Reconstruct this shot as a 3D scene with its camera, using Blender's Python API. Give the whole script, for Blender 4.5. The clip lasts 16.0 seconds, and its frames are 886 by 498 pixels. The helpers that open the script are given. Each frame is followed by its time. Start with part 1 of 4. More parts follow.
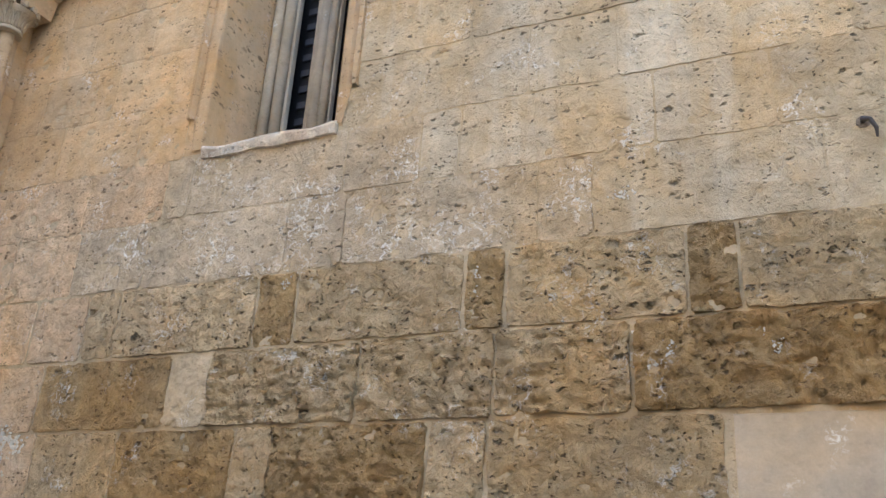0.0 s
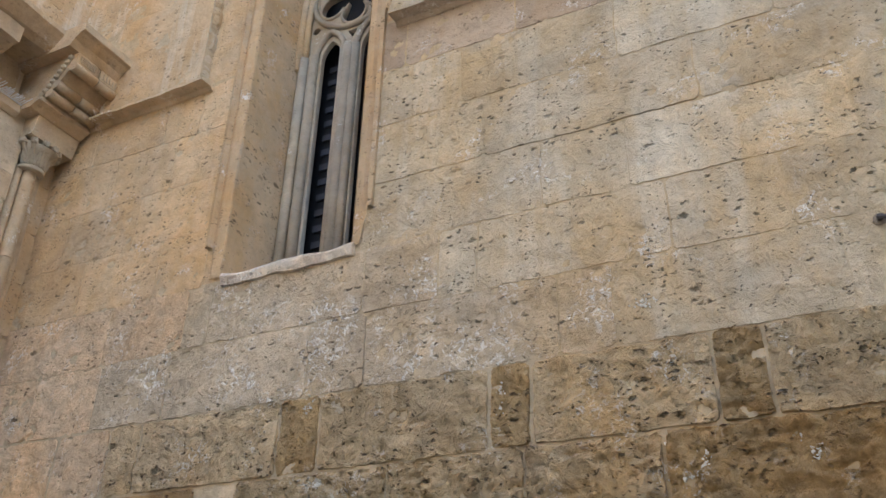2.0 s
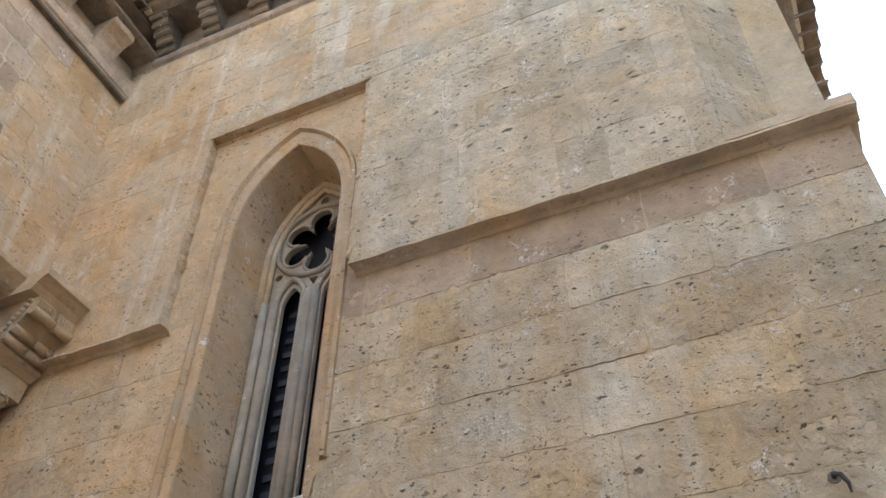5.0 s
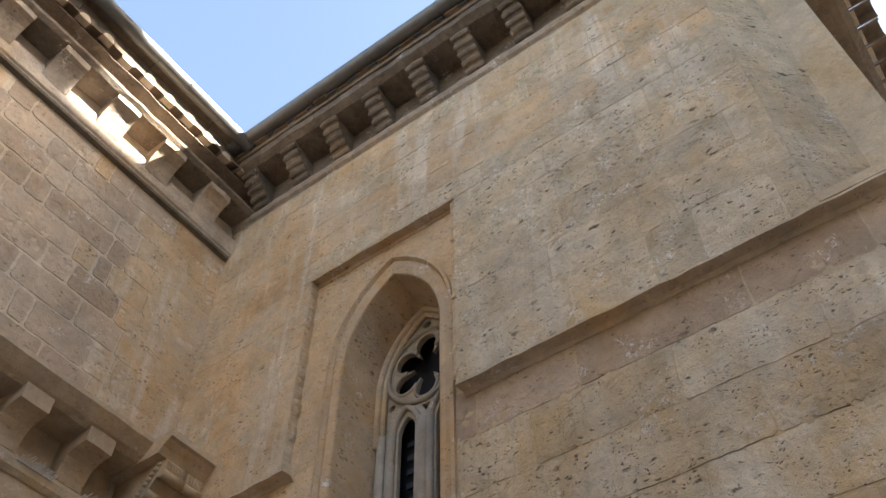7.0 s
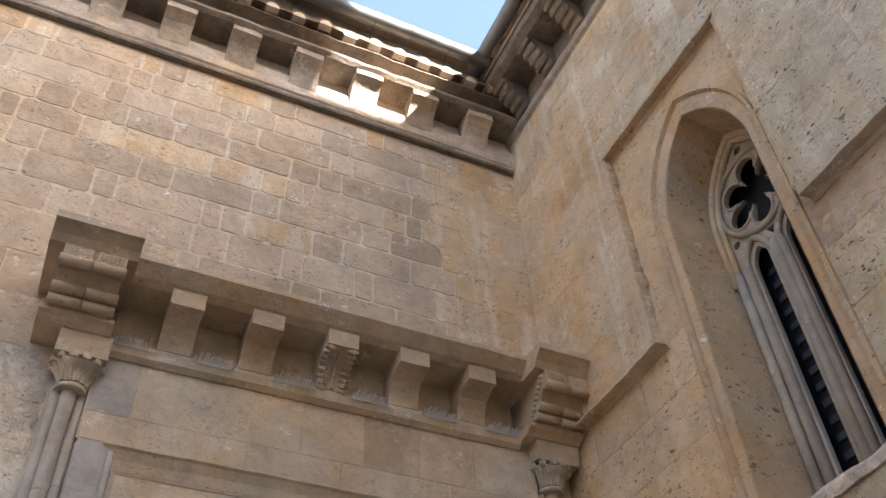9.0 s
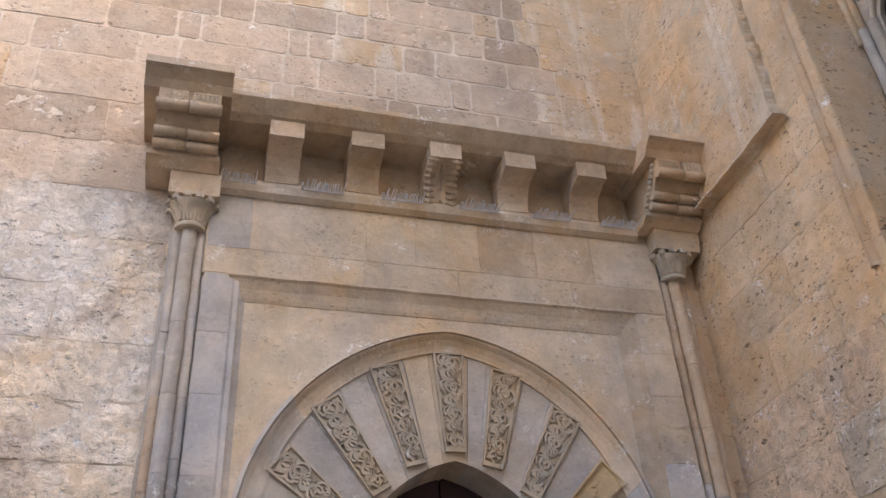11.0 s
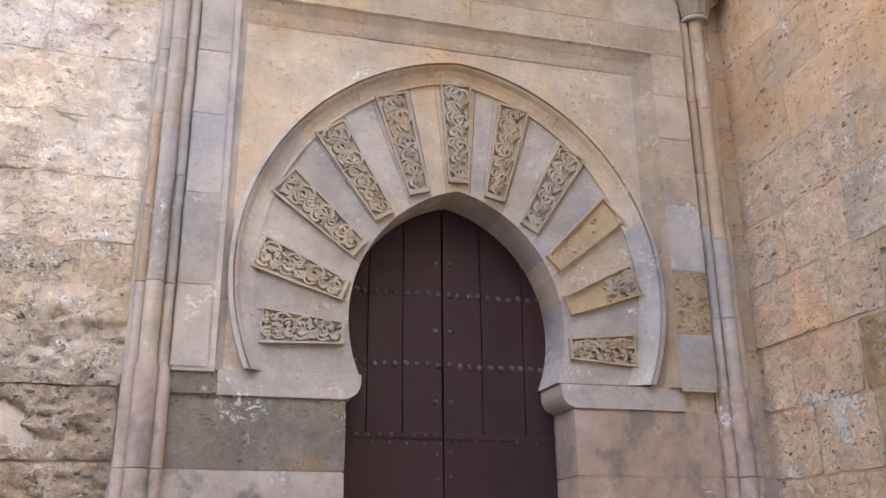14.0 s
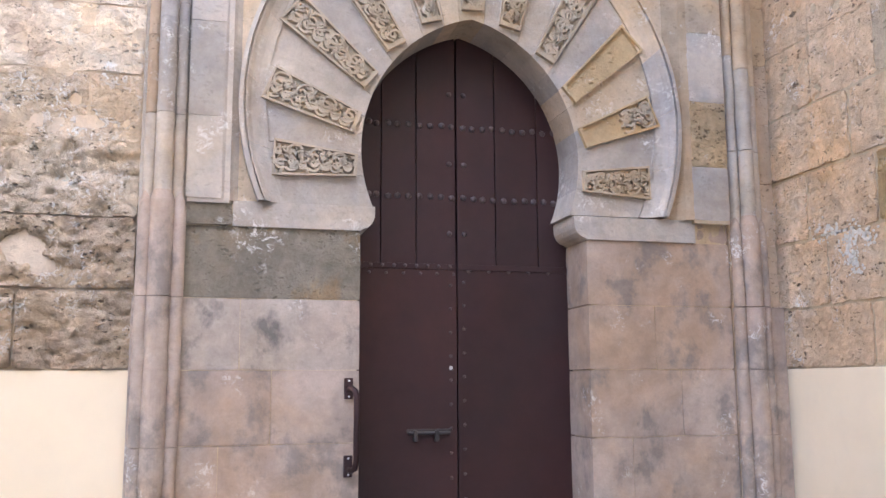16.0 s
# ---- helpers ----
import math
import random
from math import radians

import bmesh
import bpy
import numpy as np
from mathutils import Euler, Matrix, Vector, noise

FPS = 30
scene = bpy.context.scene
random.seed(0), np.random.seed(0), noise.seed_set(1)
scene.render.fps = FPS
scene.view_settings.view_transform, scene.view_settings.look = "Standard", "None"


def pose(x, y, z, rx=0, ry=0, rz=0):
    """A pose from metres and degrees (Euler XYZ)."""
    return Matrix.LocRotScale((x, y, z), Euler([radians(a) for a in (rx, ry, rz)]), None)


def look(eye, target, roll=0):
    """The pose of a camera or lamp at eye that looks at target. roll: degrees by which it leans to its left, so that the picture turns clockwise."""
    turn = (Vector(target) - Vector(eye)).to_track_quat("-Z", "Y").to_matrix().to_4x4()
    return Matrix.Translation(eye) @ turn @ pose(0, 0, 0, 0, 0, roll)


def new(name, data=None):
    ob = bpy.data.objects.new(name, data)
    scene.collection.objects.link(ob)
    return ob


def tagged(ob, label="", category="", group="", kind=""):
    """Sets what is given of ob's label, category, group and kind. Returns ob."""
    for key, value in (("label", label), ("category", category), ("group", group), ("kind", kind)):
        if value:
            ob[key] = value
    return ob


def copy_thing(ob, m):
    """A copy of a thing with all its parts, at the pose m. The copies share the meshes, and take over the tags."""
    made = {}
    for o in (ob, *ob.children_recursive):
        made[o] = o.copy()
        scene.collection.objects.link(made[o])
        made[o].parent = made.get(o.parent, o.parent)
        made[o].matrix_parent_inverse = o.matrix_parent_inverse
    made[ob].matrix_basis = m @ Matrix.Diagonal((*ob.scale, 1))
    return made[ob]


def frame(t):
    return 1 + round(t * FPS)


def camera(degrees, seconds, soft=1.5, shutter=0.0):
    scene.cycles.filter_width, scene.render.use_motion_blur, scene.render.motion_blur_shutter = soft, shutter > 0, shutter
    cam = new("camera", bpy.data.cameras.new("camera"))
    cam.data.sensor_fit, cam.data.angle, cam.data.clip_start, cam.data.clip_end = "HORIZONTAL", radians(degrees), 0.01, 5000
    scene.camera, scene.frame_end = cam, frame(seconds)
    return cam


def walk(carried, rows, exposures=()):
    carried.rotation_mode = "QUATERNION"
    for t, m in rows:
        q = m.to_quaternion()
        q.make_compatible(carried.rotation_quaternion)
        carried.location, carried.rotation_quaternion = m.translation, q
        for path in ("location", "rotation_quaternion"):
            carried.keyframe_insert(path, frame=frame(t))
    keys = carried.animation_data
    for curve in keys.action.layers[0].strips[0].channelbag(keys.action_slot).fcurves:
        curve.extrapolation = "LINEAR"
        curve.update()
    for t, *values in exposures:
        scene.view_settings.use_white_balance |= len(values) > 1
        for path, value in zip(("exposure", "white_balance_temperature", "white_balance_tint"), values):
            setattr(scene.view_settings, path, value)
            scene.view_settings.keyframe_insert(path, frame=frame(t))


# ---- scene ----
cam = camera(52.7, 16.0)
PATH = [
    (0, (-3.682, -5.296, 1.568), (-2.017, -4.484, 2.32), 3.6),
    (0.5, (-3.68, -5.286, 1.573), (-2.03, -4.468, 2.352), 4.0),
    (1, (-3.683, -5.282, 1.578), (-2.069, -4.463, 2.43), 3.1),
    (1.5, (-3.687, -5.277, 1.582), (-2.103, -4.466, 2.496), 1.8),
    (2, (-3.692, -5.268, 1.587), (-2.143, -4.467, 2.566), 1.5),
    (2.5, (-3.702, -5.261, 1.594), (-2.18, -4.481, 2.63), 1.9),
    (3, (-3.716, -5.263, 1.607), (-2.234, -4.517, 2.724), 2.1),
    (3.5, (-3.727, -5.267, 1.614), (-2.295, -4.56, 2.819), 2.1),
    (4, (-3.733, -5.272, 1.622), (-2.349, -4.605, 2.902), 2.4),
    (4.2, (-3.732, -5.279, 1.623), (-2.369, -4.629, 2.933), 2.3),
    (6.3, (-3.684, -5.408, 1.639), (-2.548, -4.785, 3.163), -0.5),
    (6.5, (-3.68, -5.413, 1.64), (-2.587, -4.76, 3.182), -0.1),
    (7, (-3.675, -5.412, 1.645), (-2.663, -4.695, 3.214), -0.4),
    (7.5, (-3.665, -5.384, 1.654), (-2.685, -4.519, 3.168), -1.9),
    (8, (-3.68, -5.332, 1.67), (-2.783, -4.356, 3.168), -4.2),
    (8.5, (-3.715, -5.271, 1.685), (-2.947, -4.154, 3.155), -3.2),
    (9, (-3.738, -5.225, 1.692), (-3.084, -3.978, 3.112), -3.6),
    (9.5, (-3.71, -5.184, 1.701), (-3.177, -3.827, 3.071), -3.6),
    (10, (-3.652, -5.15, 1.709), (-3.181, -3.698, 3.001), -4.0),
    (10.2, (-3.635, -5.139, 1.707), (-3.158, -3.656, 2.961), -4.6),
    (12.5, (-3.524, -5.05, 1.586), (-3.031, -3.337, 2.492), -2.1),
    (13, (-3.511, -5.03, 1.575), (-3.016, -3.274, 2.396), -0.9),
    (13.5, (-3.507, -5.015, 1.565), (-3.008, -3.225, 2.305), -0.6),
    (14, (-3.509, -5.0, 1.558), (-3.004, -3.176, 2.205), -0.5),
    (14.5, (-3.515, -4.986, 1.551), (-3.005, -3.135, 2.11), -0.8),
    (15, (-3.518, -4.981, 1.542), (-3.01, -3.104, 2.011), -0.8),
    (15.5, (-3.512, -4.978, 1.534), (-3.008, -3.081, 1.918), -0.6),
    (16, (-3.5, -4.978, 1.526), (-3.005, -3.063, 1.824), -0.3),
]
walk(cam, [(t, look(eye, target, roll)) for t, eye, target, roll in PATH],
     [(0.0, 4.25, 6350, 4), (1.0, 4.13, 6350, 4), (4.0, 3.83, 6250, 4), (6.5, 3.36, 6550, 8), (7.0, 3.1, 6600, 7), (7.5, 2.94, 6600, 7), (8.5, 3.26, 6350, 9), (9.0, 3.34, 6250, 10), (10.0, 3.6, 6100, 12), (12.5, 4.06, 6150, 15), (14.5, 4.41, 6050, 14), (16.0, 4.64, 6000, 14)])

# ---- light: a clear sky over a shaded corner, and the sun from behind the windowed wing ----
SUN = Vector((0.33, -0.85, 0.50)).normalized()
world = bpy.data.worlds.new("world")
scene.world = world
world.use_nodes = True
sky = world.node_tree.nodes.new("ShaderNodeTexSky")
sky.sky_type = 'NISHITA'
sky.sun_disc = False
sky.dust_density, sky.ozone_density = 3.0, 0.0
sky.sun_elevation = math.asin(SUN.z)
sky.sun_rotation = math.atan2(SUN.x, SUN.y)
background = world.node_tree.nodes["Background"]
world.node_tree.links.new(sky.outputs[0], background.inputs[0])
background.inputs[1].default_value = 0.07
sun_data = bpy.data.lights.new("sun", 'SUN')
sun_data.energy, sun_data.angle, sun_data.color = 5.0, radians(0.5), (1, 0.94, 0.85)
sun = new("sun", sun_data)
sun.matrix_world = look(SUN * 60, (0, 0, 0))


# ---- materials ----
class Nodes:
    """A small builder for node materials."""

    def __init__(self, name):
        self.material = bpy.data.materials.new(name)
        self.material.use_nodes = True
        self.tree = self.material.node_tree
        self.shader = self.tree.nodes["Principled BSDF"]
        self.place = self.add("ShaderNodeNewGeometry").outputs["Position"]

    def add(self, kind, **values):
        node = self.tree.nodes.new(kind)
        for key, value in values.items():
            self.put(node.inputs[key.replace("_", " ")], value)
        return node

    def put(self, socket, value):
        if isinstance(value, bpy.types.NodeSocket):
            self.tree.links.new(value, socket)
        else:
            socket.default_value = value

    def noise(self, scale, detail=5.0, rough=0.6, warp=0.0, stretch=None):
        where = self.place
        if stretch:
            node = self.add("ShaderNodeMapping", Vector=where, Scale=stretch)
            where = node.outputs[0]
        return self.add("ShaderNodeTexNoise", Vector=where, Scale=scale, Detail=detail, Roughness=rough, Distortion=warp).outputs["Fac"]

    def span(self, value, low, high, to_low=0.0, to_high=1.0):
        node = self.add("ShaderNodeMapRange")
        for n, v in enumerate((value, low, high, to_low, to_high)):
            self.put(node.inputs[n], v)
        return node.outputs[0]

    def calc(self, how, a, b):
        node = self.tree.nodes.new("ShaderNodeMath")
        node.operation = how
        self.put(node.inputs[0], a)
        self.put(node.inputs[1], b)
        return node.outputs[0]

    def mix(self, factor, a, b, how="MIX"):
        node = self.tree.nodes.new("ShaderNodeMix")
        node.data_type, node.blend_type = "RGBA", how
        self.put(node.inputs[0], factor)
        self.put(node.inputs[6], (*a, 1) if isinstance(a, tuple) else a)
        self.put(node.inputs[7], (*b, 1) if isinstance(b, tuple) else b)
        return node.outputs[2]

    def tone(self, color, value):
        return self.add("ShaderNodeHueSaturation", Color=color, Value=value).outputs[0]

    def random(self):
        return self.add("ShaderNodeObjectInfo").outputs["Random"]

    def finish(self, color, rough=0.9, height=None, strength=0.5, distance=0.02, metal=0.0):
        self.put(self.shader.inputs["Base Color"], (*color, 1) if isinstance(color, tuple) else color)
        self.put(self.shader.inputs["Roughness"], rough)
        self.shader.inputs["Metallic"].default_value = metal
        self.shader.inputs["Specular IOR Level"].default_value = 0.3
        if height is not None:
            bump = self.add("ShaderNodeBump", Height=height, Strength=strength, Distance=distance)
            self.tree.links.new(bump.outputs[0], self.shader.inputs["Normal"])
        return self.material


def stone(name, one, two, stain, stains=0.5, pits=0.5, salt=0.0, bump=0.6, vary=0.3, fleck=(0.84, 0.82, 0.79), rough_scale=9.0, coarse=1.0, smear=0.0, damp=0.5, stain_scale=1.1, runs=0.0, ochre=0.6):
    """Weathered calcarenite: two tones, damp stains, sandy grain, pores and salt bloom."""
    m = Nodes(name)
    one, two, stain = (tuple(a * b for a, b in zip(c, (1.04, 1.0, 0.98))) for c in (one, two, stain))
    broad, mid, grain, sandy = m.noise(1.4, 7, 0.62), m.noise(rough_scale, 9, 0.68, 0.3), m.noise(85, 3), m.noise(30, 6, 0.7)
    lone = m.random()
    color = m.mix(m.calc("ADD", m.span(broad, 0.36, 0.64, 0, 0.7), m.span(lone, 0, 1, -0.1, vary)), one, two)
    color = m.mix(m.calc("MULTIPLY", m.span(m.noise(0.8, 7, 0.65, 0.4), 0.46, 0.62), ochre), color, tuple(a * b for a, b in zip(one, (1.08, 0.91, 0.66))))
    streak = m.span(m.noise(stain_scale, 7, 0.65, 0.6 if stain_scale < 2 else 0.1, (1, 1, 0.45 if stain_scale < 2 else 0.8)), damp, damp + (0.2 if stain_scale < 2 else 0.1))
    color = m.mix(m.calc("MULTIPLY", streak, stains), color, stain)
    if smear:
        film = m.span(m.noise(1.7, 8, 0.62, 0.5), 0.5, 0.58)
        color = m.mix(m.calc("MULTIPLY", film, smear), color, tuple(0.6 * a + 0.6 * b for a, b in zip(two, (0.37, 0.33, 0.28))))
    if runs:
        drip = m.span(m.noise(3.0, 6, 0.6, 0.2, (1, 1, 0.12)), 0.52, 0.61)
        color = m.mix(m.calc("MULTIPLY", drip, runs), color, (0.69, 0.62, 0.51))
    color = m.tone(color, m.span(m.noise(2.6, 6, 0.6, 0.3), 0.32, 0.68, 0.86, 1.13))
    color = m.tone(color, m.span(mid, 0.3, 0.7, 1 - 0.28 * coarse, 1 + 0.24 * coarse))
    color = m.tone(color, m.span(sandy, 0.3, 0.7, 1 - 0.10 * coarse, 1 + 0.09 * coarse))
    color = m.tone(color, m.span(grain, 0.25, 0.75, 0.965, 1.035))
    color = m.tone(color, m.span(lone, 0, 1, 1 - vary / 2, 1 + vary / 2))
    # pores: only some cells of a warped pattern are hollow, in clusters
    shift = m.add("ShaderNodeVectorMath")
    shift.operation = "MULTIPLY_ADD"
    m.put(shift.inputs[0], m.add("ShaderNodeTexNoise", Vector=m.place, Scale=26.0, Detail=3.0).outputs["Color"])
    shift.inputs[1].default_value = (0.06, 0.06, 0.09)
    m.put(shift.inputs[2], m.add("ShaderNodeMapping", Vector=m.place, Scale=(0.85, 0.85, 1.7)).outputs[0])
    holes = None
    for scale, rare, cluster, size in ((9.0, 0.62, 0.53, 0.30), (19.0, 0.54, 0.49, 0.34), (40.0, 0.52, 0.47, 0.36)):
        cells = m.add("ShaderNodeTexVoronoi", Vector=shift.outputs[0], Scale=scale)
        pick = m.span(cells.outputs["Color"], rare, rare + 0.03)
        pit = m.calc("MULTIPLY", m.span(cells.outputs["Distance"], size, size * 0.55), pick)
        pit = m.calc("MULTIPLY", pit, m.span(m.noise(scale * 0.16, 4), cluster, cluster + 0.08))
        holes = pit if holes is None else m.calc("MAXIMUM", holes, pit)
    holes = m.calc("MULTIPLY", holes, pits)
    # the dark inside the pores is shade put into the color
    color = m.mix(m.calc("MULTIPLY", holes, 0.85), color, tuple(0.2 * c for c in one))
    if salt:
        bloom = m.calc("MULTIPLY", m.span(m.noise(24, 9, 0.75, 1.0), 0.52, 0.58), m.span(m.noise(3.2, 5, 0.6), 0.62 - 0.18 * salt, 0.72 - 0.14 * salt))
        color = m.mix(m.calc("MULTIPLY", bloom, 0.85), color, fleck)
    height = m.calc("ADD", m.calc("ADD", mid, m.calc("MULTIPLY", sandy, 0.13)), m.calc("MULTIPLY", grain, 0.03))
    height = m.calc("SUBTRACT", height, m.calc("MULTIPLY", holes, 0.48))
    return m.finish(color, 0.92, height, bump, 0.05)


PALE = stone("pale_ashlar", (0.52, 0.43, 0.295), (0.56, 0.49, 0.37), (0.41, 0.335, 0.23), 0.5, 1.0, 0.3, 0.7, 0.24, coarse=0.55, smear=0.45, runs=0.35)
WARM = stone("warm_ashlar", (0.535, 0.395, 0.245), (0.55, 0.44, 0.305), (0.38, 0.29, 0.19), 0.45, 0.8, 0.15, 0.45, 0.16, coarse=0.34, smear=0.35, runs=0.6)
HONEY = stone("honey_ashlar", (0.575, 0.425, 0.26), (0.59, 0.47, 0.32), (0.42, 0.32, 0.21), 0.45, 0.9, 0.15, 0.5, 0.16, coarse=0.4, smear=0.35, runs=0.12)
TAWNY = stone("tawny_ashlar", (0.56, 0.435, 0.265), (0.60, 0.49, 0.335), (0.49, 0.395, 0.275), 0.55, 0.9, 0.5, 1.3, 0.25, coarse=0.9)
OCHRE = stone("ochre_ashlar", (0.44, 0.305, 0.15), (0.49, 0.375, 0.22), (0.33, 0.24, 0.135), 0.5, 0.7, 0.3, 1.5, 0.25, coarse=0.9)
ROSY = stone("rosy_ashlar", (0.46, 0.355, 0.255), (0.50, 0.41, 0.31), (0.37, 0.30, 0.24), 0.6, 0.7, 0.3, 0.5, 0.3, coarse=0.4, smear=0.35, ochre=0.25)
TAN = stone("tan_ashlar", (0.64, 0.48, 0.32), (0.65, 0.525, 0.385), (0.53, 0.41, 0.285), 0.55, 0.9, 0.5, 0.8, 0.2, coarse=0.8, smear=0.4)
WASHED = stone("limewashed_rubble", (0.80, 0.745, 0.665), (0.68, 0.60, 0.49), (0.42, 0.325, 0.25), 0.7, 0.7, 0.7, 1.0, 0.08, coarse=0.9, smear=0.4, stain_scale=2.1, damp=0.53)
CRUST = stone("flecked_crust", (0.62, 0.535, 0.43), (0.66, 0.56, 0.42), (0.43, 0.345, 0.27), 0.65, 0.9, 0.95, 1.2, 0.14, coarse=1.1, smear=0.4, stain_scale=2.2, damp=0.52)
RUBBLE = stone("rough_rubble", (0.50, 0.415, 0.33), (0.56, 0.44, 0.29), (0.31, 0.25, 0.20), 0.7, 1.0, 0.7, 1.3, 0.12, coarse=1.2, smear=0.4, stain_scale=2.4, damp=0.5)
JAMB = stone("grey_jamb_stone", (0.235, 0.215, 0.175), (0.28, 0.245, 0.185), (0.30, 0.205, 0.11), 0.7, 0.5, 0.15, 0.6, 0.1, coarse=0.9, stain_scale=2.6, damp=0.54)
MORTAR = stone("lime_mortar", (0.51, 0.43, 0.305), (0.55, 0.47, 0.35), (0.45, 0.375, 0.275), 0.3, 0.3, 0.15, 0.4, 0.1, coarse=0.6)
PALE_MORTAR = stone("pale_mortar", (0.61, 0.53, 0.425), (0.64, 0.57, 0.47), (0.44, 0.37, 0.30), 0.4, 0.3, 0.2, 0.4, 0.1, coarse=0.5)
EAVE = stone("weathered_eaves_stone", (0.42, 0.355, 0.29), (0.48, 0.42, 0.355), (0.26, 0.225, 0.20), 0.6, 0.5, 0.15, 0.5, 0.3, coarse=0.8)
LIME = stone("grey_limestone", (0.42, 0.395, 0.365), (0.50, 0.445, 0.365), (0.35, 0.36, 0.38), 0.75, 0.2, 0.35, 0.3, 0.2, rough_scale=6.0, coarse=0.6, damp=0.46, smear=0.4)
BEIGE = stone("beige_limestone", (0.535, 0.435, 0.30), (0.57, 0.475, 0.355), (0.40, 0.375, 0.345), 0.6, 0.35, 0.3, 0.32, 0.18, rough_scale=6.0, coarse=0.6, damp=0.48, smear=0.4)
SAND = stone("sandy_limestone", (0.465, 0.365, 0.25), (0.50, 0.41, 0.30), (0.35, 0.295, 0.24), 0.5, 0.35, 0.25, 0.32, 0.2, rough_scale=6.0, coarse=0.6, damp=0.5, smear=0.3)
BLOTCHED = stone("blotched_limestone", (0.42, 0.385, 0.345), (0.41, 0.335, 0.28), (0.15, 0.145, 0.14), 0.85, 0.15, 0.3, 0.2, 0.15, rough_scale=7.0, coarse=0.7, damp=0.52, stain_scale=3.4, smear=0.3)
CARVED = stone("carved_stone", (0.46, 0.395, 0.30), (0.50, 0.44, 0.355), (0.33, 0.30, 0.27), 0.4, 0.2, 0.1, 0.3, 0.12, coarse=0.45)
GOLD = stone("golden_stone", (0.50, 0.38, 0.215), (0.5, 0.41, 0.27), (0.38, 0.30, 0.2), 0.4, 0.25, 0.1, 0.35, 0.12, coarse=0.45)
BASE = stone("rosy_limestone", (0.42, 0.34, 0.29), (0.45, 0.39, 0.335), (0.20, 0.19, 0.185), 0.65, 0.1, 0.2, 0.16, 0.1, rough_scale=7.0, coarse=0.6, damp=0.52, stain_scale=4.5)
# dark grey-brown stone for eaves, frieze, fascias and the hook socket
DARKSTONE = stone("dark_stone", (0.19, 0.16, 0.13), (0.26, 0.215, 0.17), (0.11, 0.10, 0.095), 0.7, 0.4, 0.1, 0.7)
TRACERY = stone("tracery_stone", (0.34, 0.31, 0.27), (0.43, 0.38, 0.30), (0.25, 0.24, 0.23), 0.6, 0.2, 0.1, 0.3, 0.15, coarse=0.45)
CEMENT = stone("cement_render", (0.47, 0.41, 0.33), (0.50, 0.43, 0.34), (0.40, 0.34, 0.26), 0.5, 0.1, 0.05, 0.12, 0.1, coarse=0.45)


def plain(name, color, rough=0.6, spread=0.2, scale=8.0, bump=0.1, metal=0.0, second=None):
    m = Nodes(name)
    n = m.noise(scale, 7, 0.65)
    c = m.mix(m.span(m.noise(scale * 0.2, 5), 0.35, 0.65), color, second or tuple(v * 0.85 for v in color))
    c = m.tone(c, m.span(n, 0.25, 0.75, 1 - spread, 1 + spread))
    c = m.tone(c, m.span(m.random(), 0, 1, 1 - spread * 0.4, 1 + spread * 0.4))
    return m.finish(c, m.span(n, 0.2, 0.8, rough - 0.1, rough + 0.1), n, bump, 0.01, metal)


CREAM = plain("cream_paint", (0.86, 0.74, 0.56), 0.7, 0.05, 3.0, 0.06, 0, (0.84, 0.71, 0.52))
MAROON = plain("maroon_paint", (0.052, 0.021, 0.021), 0.5, 0.22, 5.0, 0.12, 0, (0.036, 0.021, 0.023))
STUD = plain("painted_iron", (0.11, 0.08, 0.08), 0.38, 0.25, 30, 0.1)
IRON = plain("worn_iron", (0.09, 0.08, 0.08), 0.5, 0.3, 40, 0.2, 0.6)
ZINC = plain("grey_zinc", (0.20, 0.20, 0.20), 0.5, 0.2, 6, 0.1, 0.6)
STEEL = plain("spike_steel", (0.75, 0.75, 0.77), 0.45, 0.1, 20, 0.05, 0.2)
TILE = plain("clay_tile", (0.19, 0.135, 0.095), 0.85, 0.3, 12, 0.3, 0, (0.25, 0.185, 0.13))
GLASS = plain("dark_leaded_glass", (0.012, 0.012, 0.016), 0.5, 0.3, 4, 0.1)
CAME = plain("grey_glazing_bar", (0.06, 0.06, 0.075), 0.55, 0.2, 20, 0.1)
PAVING = stone("street_paving", (0.17, 0.155, 0.14), (0.20, 0.185, 0.165), (0.13, 0.12, 0.11), 0.5, 0.2, 0.1, 0.4)
# render of the unseen walls that block and bounce light
UNSEEN_WALL = stone("unseen_wall_render", (0.58, 0.50, 0.39), (0.62, 0.54, 0.43), (0.5, 0.42, 0.32), 0.3, 0.1, 0.1, 0.2)


# ---- building helpers ----
def thing(name, label, category, group="", kind=""):
    return tagged(new(name), label, category, group, kind)


def link(name, me, material, parent=None, label=""):
    ob = new(name, me)
    if material and not me.materials:
        me.materials.append(material)
    ob.parent = parent
    return tagged(ob, label)


def part(name, bm, material, parent=None, label="", smooth=False):
    me = bpy.data.meshes.new(name)
    bmesh.ops.recalc_face_normals(bm, faces=bm.faces)
    for face in bm.faces:
        face.smooth = smooth and len(face.verts) < 5
    bm.to_mesh(me)
    bm.free()
    return link(name, me, material, parent, label)


def on_a(u, z, n):
    """A place on the windowed wall: u metres from the corner, n out of the wall."""
    return Vector((-n, -u, z))


def on_b(u, z, n):
    """A place on the portal wall: u along x, n out of the wall."""
    return Vector((u, -n, z))


DIAG = math.sqrt(0.5)


def on_chamfer(u, z, n):
    return Vector((-0.06 + u * DIAG - n * DIAG, -5.45 - u * DIAG - n * DIAG, z))


def on_return(u, z, n):
    return Vector((u, -6.10 - n, z))


